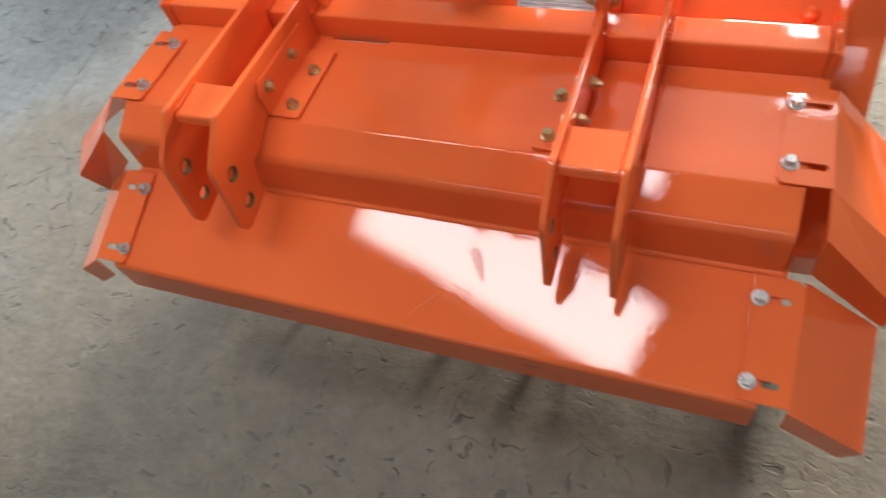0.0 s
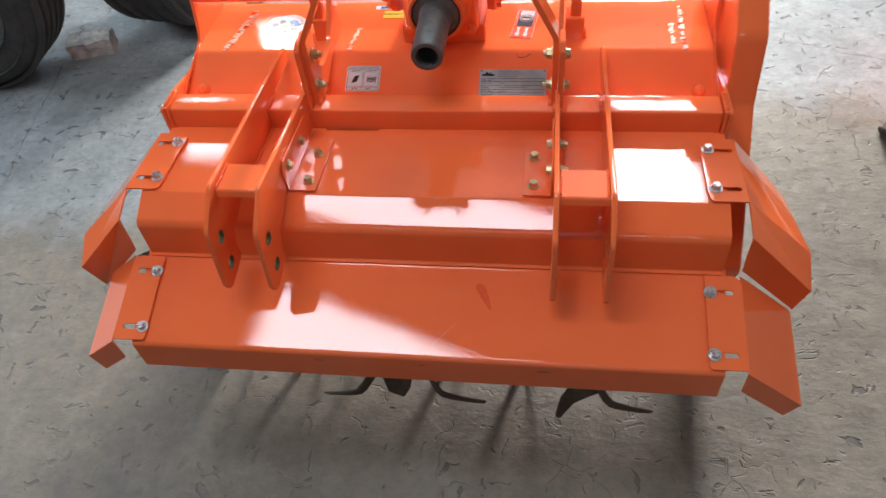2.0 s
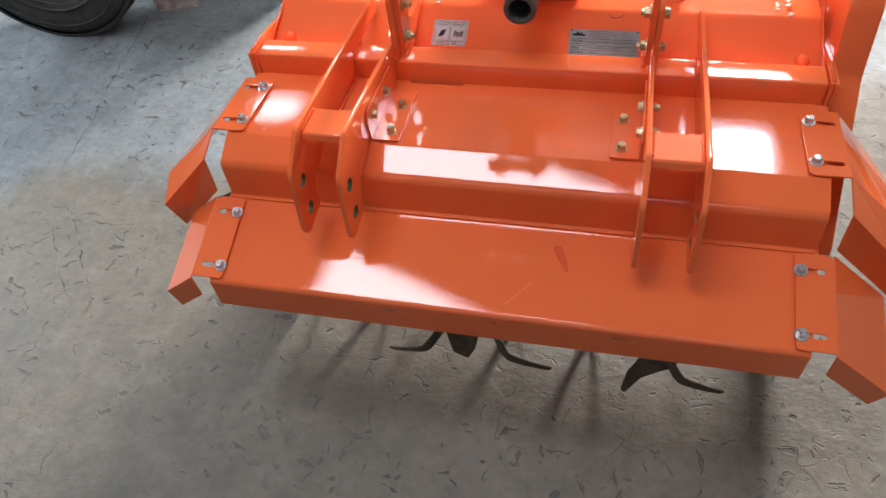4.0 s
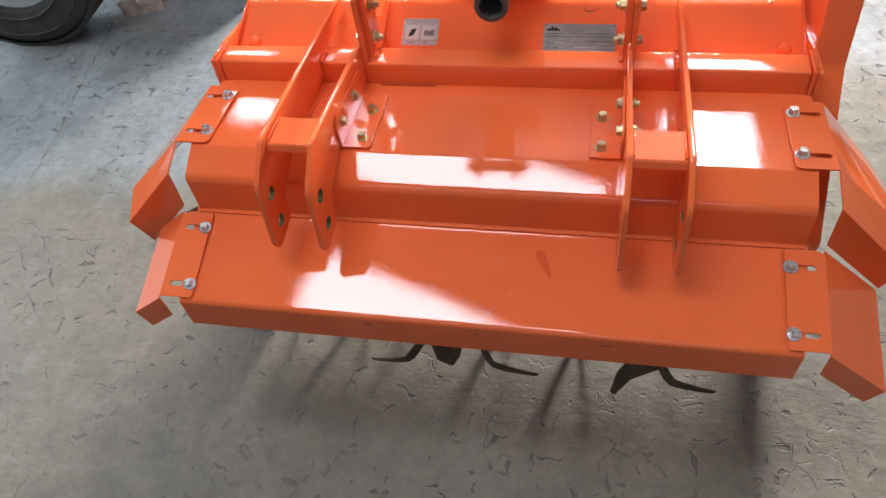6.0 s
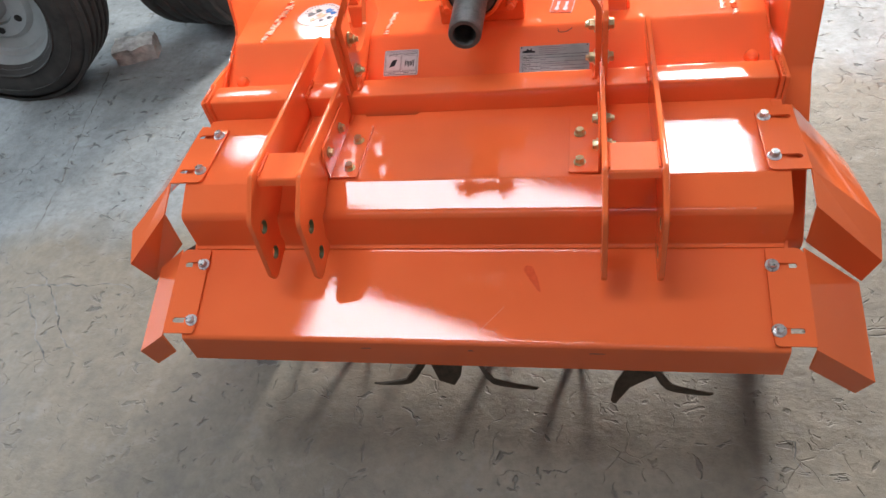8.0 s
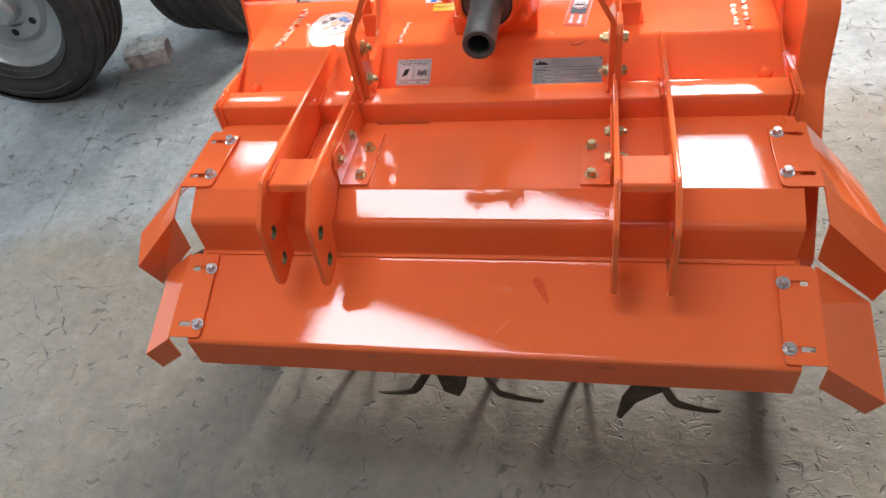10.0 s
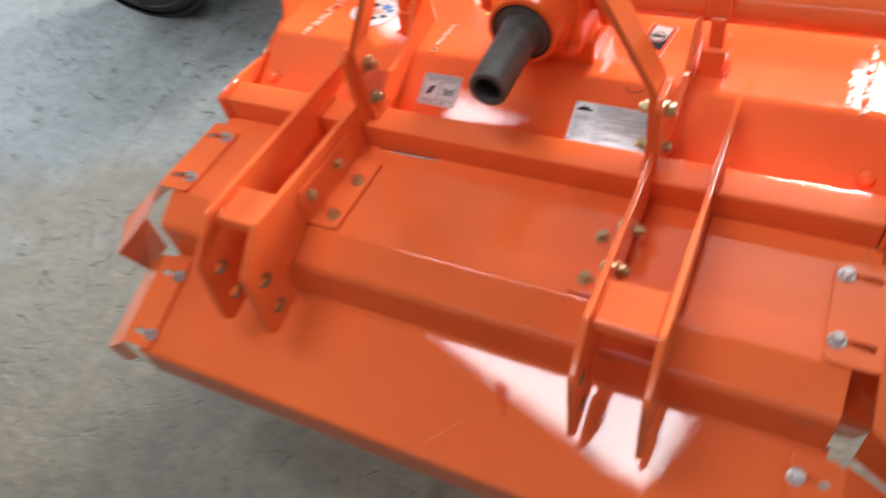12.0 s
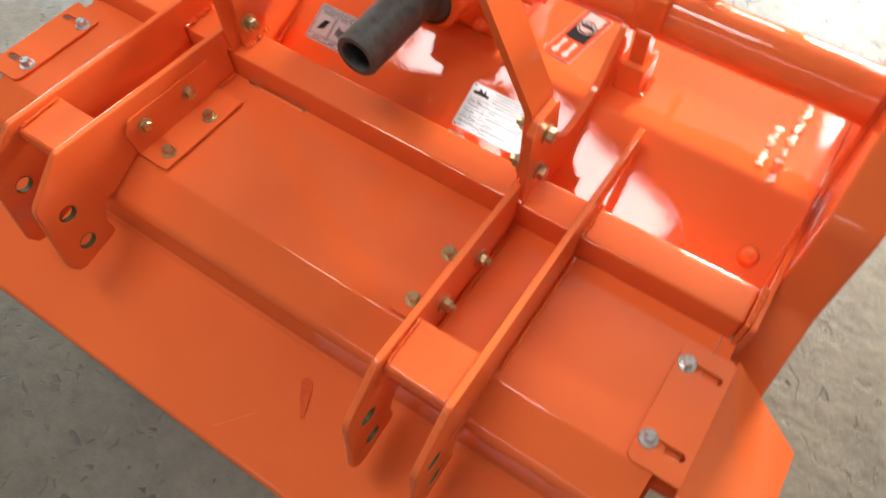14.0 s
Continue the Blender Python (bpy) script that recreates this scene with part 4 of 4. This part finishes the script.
flat("disc", ring(0, 0.022, 0.0165, 28), m, white_vinyl, warn, 0.0024)
flat("disc_ring", ring(0, 0.022, 0.0145, 28), m, ink, warn, 0.0029)
flat("disc_face", ring(0, 0.022, 0.0125, 28), m, white_vinyl, warn, 0.0034)
flat("disc_bar", [(-0.012, 0.024), (-0.010, 0.019), (0.012, 0.020), (0.010, 0.026)], m, ink, warn, 0.0039)
words("KIT", m, -0.009, 0.0235, 0.011, ink, warn, 0.0042)
for x in (-0.011, 0.009):
    flat("tool_mark", [(x - 0.004, -0.018), (x + 0.004, -0.018), (x + 0.0025, -0.036), (x + 0.006, -0.048), (x + 0.001, -0.054), (x - 0.006, -0.050), (x - 0.0025, -0.036)], m, white_vinyl, warn, 0.0020)

# white sticker with a round print on the upper hood
m = label_frame(-0.443, 0.726) @ Matrix.Diagonal((1, 1.28, 1, 1))
stk = flat("round_print_sticker", [(0.062 * math.cos(q) * (1 + 0.06 * math.sin(4 * q)), 0.043 * math.sin(q) * (1 + 0.05 * math.cos(5 * q))) for q in [0.2 * i for i in range(31)]], m, white_vinyl, tiller, 0.0010, label="white oval sticker with a round print")
for k in range(16):
    a = math.pi * (0.08 + 0.84 * k / 15)
    c, sn = math.cos(a), math.sin(a)
    flat("print_tick", [(0.046 * c - 0.0012, 0.038 * sn - 0.001), (0.046 * c + 0.0012, 0.038 * sn - 0.001), (0.049 * c + 0.0012, 0.042 * sn), (0.049 * c - 0.0012, 0.042 * sn)], m, ink, stk, 0.0016)
for x, y, mat, r in ((0.020, 0.014, blue_ink, 0.011), (0.034, 0.004, blue_ink, 0.008), (-0.010, 0.016, ink, 0.009), (-0.028, 0.004, ink, 0.010), (0.002, -0.004, tan_ink, 0.013), (0.028, -0.014, ink, 0.008), (-0.018, -0.018, tan_ink, 0.009), (0.008, -0.022, ink, 0.007)):
    flat("print_shape", [(x + r * (1 + 0.35 * math.sin(5 * q)) * math.cos(q), y + 0.7 * r * (1 + 0.3 * math.cos(3 * q)) * math.sin(q)) for q in [0.35 * i for i in range(18)]], m, mat, stk, 0.0018)

# yellow label near the gearbox, white label on the tube
m = label_frame(-0.139, 0.777) @ Matrix.Diagonal((1.9, 1.42, 1, 1))
yel = flat("yellow_label", rect(-0.022, 0.020, -0.012, 0.014, 0.002), m, yellow_vinyl, tiller, 0.0008, label="small yellow label")
words("CAUTION", m @ pose(0, 0, 0, 0, 0, 180), -0.017, -0.006, 0.0085, ink, yel, 0.0014)
m2 = label_frame(-0.172, 0.812)
pale = flat("pale_label", rect(-0.036, 0.030, -0.006, 0.012, 0.001), m2, white_vinyl, tiller, 0.0008, label="pale printed label")
flat("print_bar", rect(-0.022, -0.006, -0.003, 0.008), m2, blue_ink, pale, 0.0014)
flat("print_bar", rect(0.004, 0.024, 0.000, 0.004), m2, grey_ink, pale, 0.0014)
lm = bent_sheet([(PIPE_Y + (PIPE_R + 0.0008) * math.cos(a), PIPE_Z + (PIPE_R + 0.0008) * math.sin(a)) for a in [radians(q) for q in range(120, 68, -6)]], 0.0, 0.0007, 0.196, 0.262)
tl = part("tube_label", lm, white_vinyl, tiller, "white printed label on the tube")
for k, q in enumerate((113, 101, 89)):
    a0, a1 = radians(q), radians(q - 3)
    part("text_bar", bent_sheet([(PIPE_Y + (PIPE_R + 0.0016) * math.cos(a), PIPE_Z + (PIPE_R + 0.0016) * math.sin(a)) for a in (a0, a1)], 0.0, 0.0005, 0.201, 0.252 - 0.012 * k), grey_ink, tl)

# black marker stroke on the hood
m = label_frame(0.200, 0.590)
STROKE = [(-0.016, 0.007), (-0.014, -0.001), (-0.006, -0.003), (0.006, -0.001), (0.018, 0.007)]
for (xa, ya), (xb, yb) in zip(STROKE, STROKE[1:]):
    side = Vector((ya - yb, xb - xa)).normalized() * 0.0007
    flat("marker_stroke", [(xa + side.x, ya + side.y), (xa - side.x, ya - side.y), (xb - side.x, yb - side.y), (xb + side.x, yb + side.y)], m, mark, tiller, 0.0006)

# a dried drop and a faint scratch in the paint of the front plate
def on_plate(pts):
    """Places x, y on the front plate, as across and up its slope."""
    return [(x, (y - P0[0]) / SLOPE.y) for x, y in pts]


plate_m = frame_of(on_front(P0[0], T / 2), (1, 0, 0), SLOPE)
part("paint_drop", slab(fillet(on_plate([(0.120, 0.014), (0.127, 0.022), (0.140, 0.019), (0.151, -0.006), (0.158, -0.034), (0.153, -0.034), (0.135, -0.010)]), 0.006, True, 3), [], 0.0006, plate_m, 0.0), paint_run, tiller, "darker dried drop in the paint")
part("scratch", slab(on_plate([(0.036, -0.116), (0.084, -0.066), (0.0848, -0.0668), (0.037, -0.1168)]), [], 0.0005, plate_m, 0.0), paint_pale, tiller, "faint pale scratch")

# faint scuffs where the lip was knocked
for x, w in ((-0.20, 0.022), (0.27, 0.030), (0.02, 0.012)):
    p = on_front(-0.1525, 0.0022)
    part("scuff", slab([(-w / 2, -0.0012), (w / 2, -0.0006), (w / 2 - 0.003, 0.0012), (-w / 2 + 0.002, 0.0008)], [], 0.0006, frame_of((x, p.y - 0.0016, p.z - 0.006), (1, 0, 0), (0, -0.1, 1)), 0.0), mark, tiller, "dark scuff in the paint")

# rows of short raised weld stitches on the hood, most coloured pale to paint the glints on their crests
rng = random.Random(4)
for xa, ya, xb, yb in ((-0.577, 0.612, -0.548, 0.806), (-0.566, 0.640, -0.541, 0.790), (-0.244, 0.614, -0.234, 0.712), (0.585, 0.612, 0.590, 0.806), (0.561, 0.634, 0.563, 0.723)):
    f = 0.0
    while f < 1:
        y, x = ya + (yb - ya) * f, xa + (xb - xa) * f + rng.uniform(-0.002, 0.002)
        q, t_, n_ = on_hood(y, 0.0014)
        dash = bmesh.new()
        size = (rng.uniform(0.0045, 0.009), rng.uniform(0.0020, 0.0034), rng.uniform(0.0014, 0.0026), 1)
        bmesh.ops.create_icosphere(dash, subdivisions=2, radius=1, matrix=frame_of((x, q.y, q.z), (1, rng.uniform(-0.2, 0.7), 0), t_) @ Matrix.Diagonal(size))
        part("weld_stitch", dash, glint_weld if rng.random() < 0.85 else paint, tiller)
        f += rng.uniform(0.006, 0.010) / (yb - ya)

# ---- tractor wheel, chock and a second tyre ----


def tyre_section(R, rim_r, w, n=16):
    """Half profile of a tyre: (radius, along the axle)."""
    return [(rim_r, -w * 0.36), (rim_r + 0.012, -w * 0.42), (rim_r + 0.05, -w * 0.50), ((R + rim_r) / 2, -w * 0.52), (R - 0.05, -w * 0.49), (R - 0.022, -w * 0.42), (R - 0.012, -w * 0.2),
            (R - 0.010, 0), (R - 0.012, w * 0.2), (R - 0.022, w * 0.42), (R - 0.05, w * 0.49), ((R + rim_r) / 2, w * 0.52), (rim_r + 0.05, w * 0.50), (rim_r + 0.012, w * 0.42), (rim_r, w * 0.36)]


def tread_rib(R, at, half, m):
    """One raised rib that runs round the tread; at: its place along the axle."""
    return lathe([(R - 0.02, at - half), (R - 0.002, at - half * 0.8), (R, at - half * 0.5), (R, at + half * 0.5), (R - 0.002, at + half * 0.8), (R - 0.02, at + half)], m, 64)


def tractor_wheel(name, place, yaw, R, rim_r, w, label):
    wheel = thing(name, place, label, "wheel")
    m = pose(0, 0, R, 90, 0, yaw)
    ty = part("tyre", lathe(tyre_section(R, rim_r, w), m, 64), rubber, wheel, "black rubber tyre")
    for at in (-0.40, -0.20, 0.0, 0.20, 0.40):
        part("tread_rib", tread_rib(R, at * w, 0.07 * w, m), rubber, ty)
    # ribs moulded in the sidewall
    for r in (rim_r + 0.035, (R + rim_r) / 2 + 0.02):
        part("sidewall_ring", lathe([(r - 0.005, w * 0.495), (r, w * 0.53), (r + 0.006, w * 0.495)], m, 64), rubber, ty)
    rim = part("rim", lathe([(rim_r + 0.014, w * 0.43), (rim_r + 0.016, w * 0.36), (rim_r - 0.004, w * 0.35), (rim_r - 0.018, w * 0.27), (rim_r - 0.022, w * 0.20), (rim_r - 0.040, w * 0.17), (rim_r - 0.043, w * 0.10),
                             (rim_r * 0.66, w * 0.07), (rim_r * 0.58, w * 0.14), (rim_r * 0.36, w * 0.16), (rim_r * 0.34, w * 0.10), (0, w * 0.10)], m, 64), rim_grey, wheel, "grey painted steel rim")
    part("hub", lathe([(rim_r * 0.26, w * 0.10), (rim_r * 0.26, w * 0.30), (rim_r * 0.20, w * 0.36), (0, w * 0.37)], m, 32), rim_grey, rim)
    for k in range(6):
        a = math.pi * k / 3 + 0.4
        q = m @ Vector((rim_r * 0.46 * math.cos(a), rim_r * 0.46 * math.sin(a), w * 0.145))
        part("hub_hole", lathe([(0.017, 0), (0.017, 0.004), (0, 0.004)], Matrix.Translation(q) @ m.to_3x3().to_4x4(), 16), dark_hole, rim)
    return wheel


tractor_wheel("tractor_wheel", (-2.34, 1.70, 0), 4, 0.46, 0.272, 0.27, "parked tractor wheel with a black tyre and grey rim")
tractor_wheel("rear_tractor_wheel", (-1.50, 2.27, 0), 78, 0.44, 0.25, 0.44, "large dark tractor tyre standing on the floor")

# a corner of another orange implement that stands by
other = thing("parked_implement", (1.52, 1.31, 0), "orange edge of another implement standing on concrete", "implement")
other.rotation_euler.z = -0.6
part("side_plate", slab(fillet([(0.02, 0.06), (0.02, 0.30), (0.14, 0.46), (0.55, 0.50), (0.75, 0.36), (0.75, 0.06)], [0.03, 0.05, 0.06, 0.06, 0.05, 0.03], True), [], 0.008, upright(0.0), 0.0015), paint, other)
part("hood", bent_sheet([(0.02, 0.28), (0.14, 0.44), (0.55, 0.48), (0.75, 0.34)], 0.04, 0.004, 0.0, 0.62), paint, other)
part("skid", bent_sheet([(-0.05, 0.075), (0.02, 0.006), (0.70, 0.006), (0.80, 0.05)], 0.05, 0.006, -0.03, 0.04), iron, other, "dark steel skid")

# lump of concrete that chocks the wheel
rng = random.Random(11)
bm = bmesh.new()
bmesh.ops.create_cube(bm, size=1)
bmesh.ops.subdivide_edges(bm, edges=bm.edges[:], cuts=5, use_grid_fill=True)
for v in bm.verts:
    v.co = Vector((v.co.x * 0.20, v.co.y * 0.13, (v.co.z + 0.5) * 0.080))
    d = noise.noise_vector(v.co * 16) * 0.014 + noise.noise_vector(v.co * 40) * 0.006
    if v.co.z < 0.003:
        d.z = 0
    v.co += d
chock = finish(bm, "wheel_chock", stone, None)
chock.location, chock.rotation_euler = (-1.935, 1.915, 0), (0, 0, 0.30)
tagged(chock, "rough broken concrete lump against the tyre", "block")
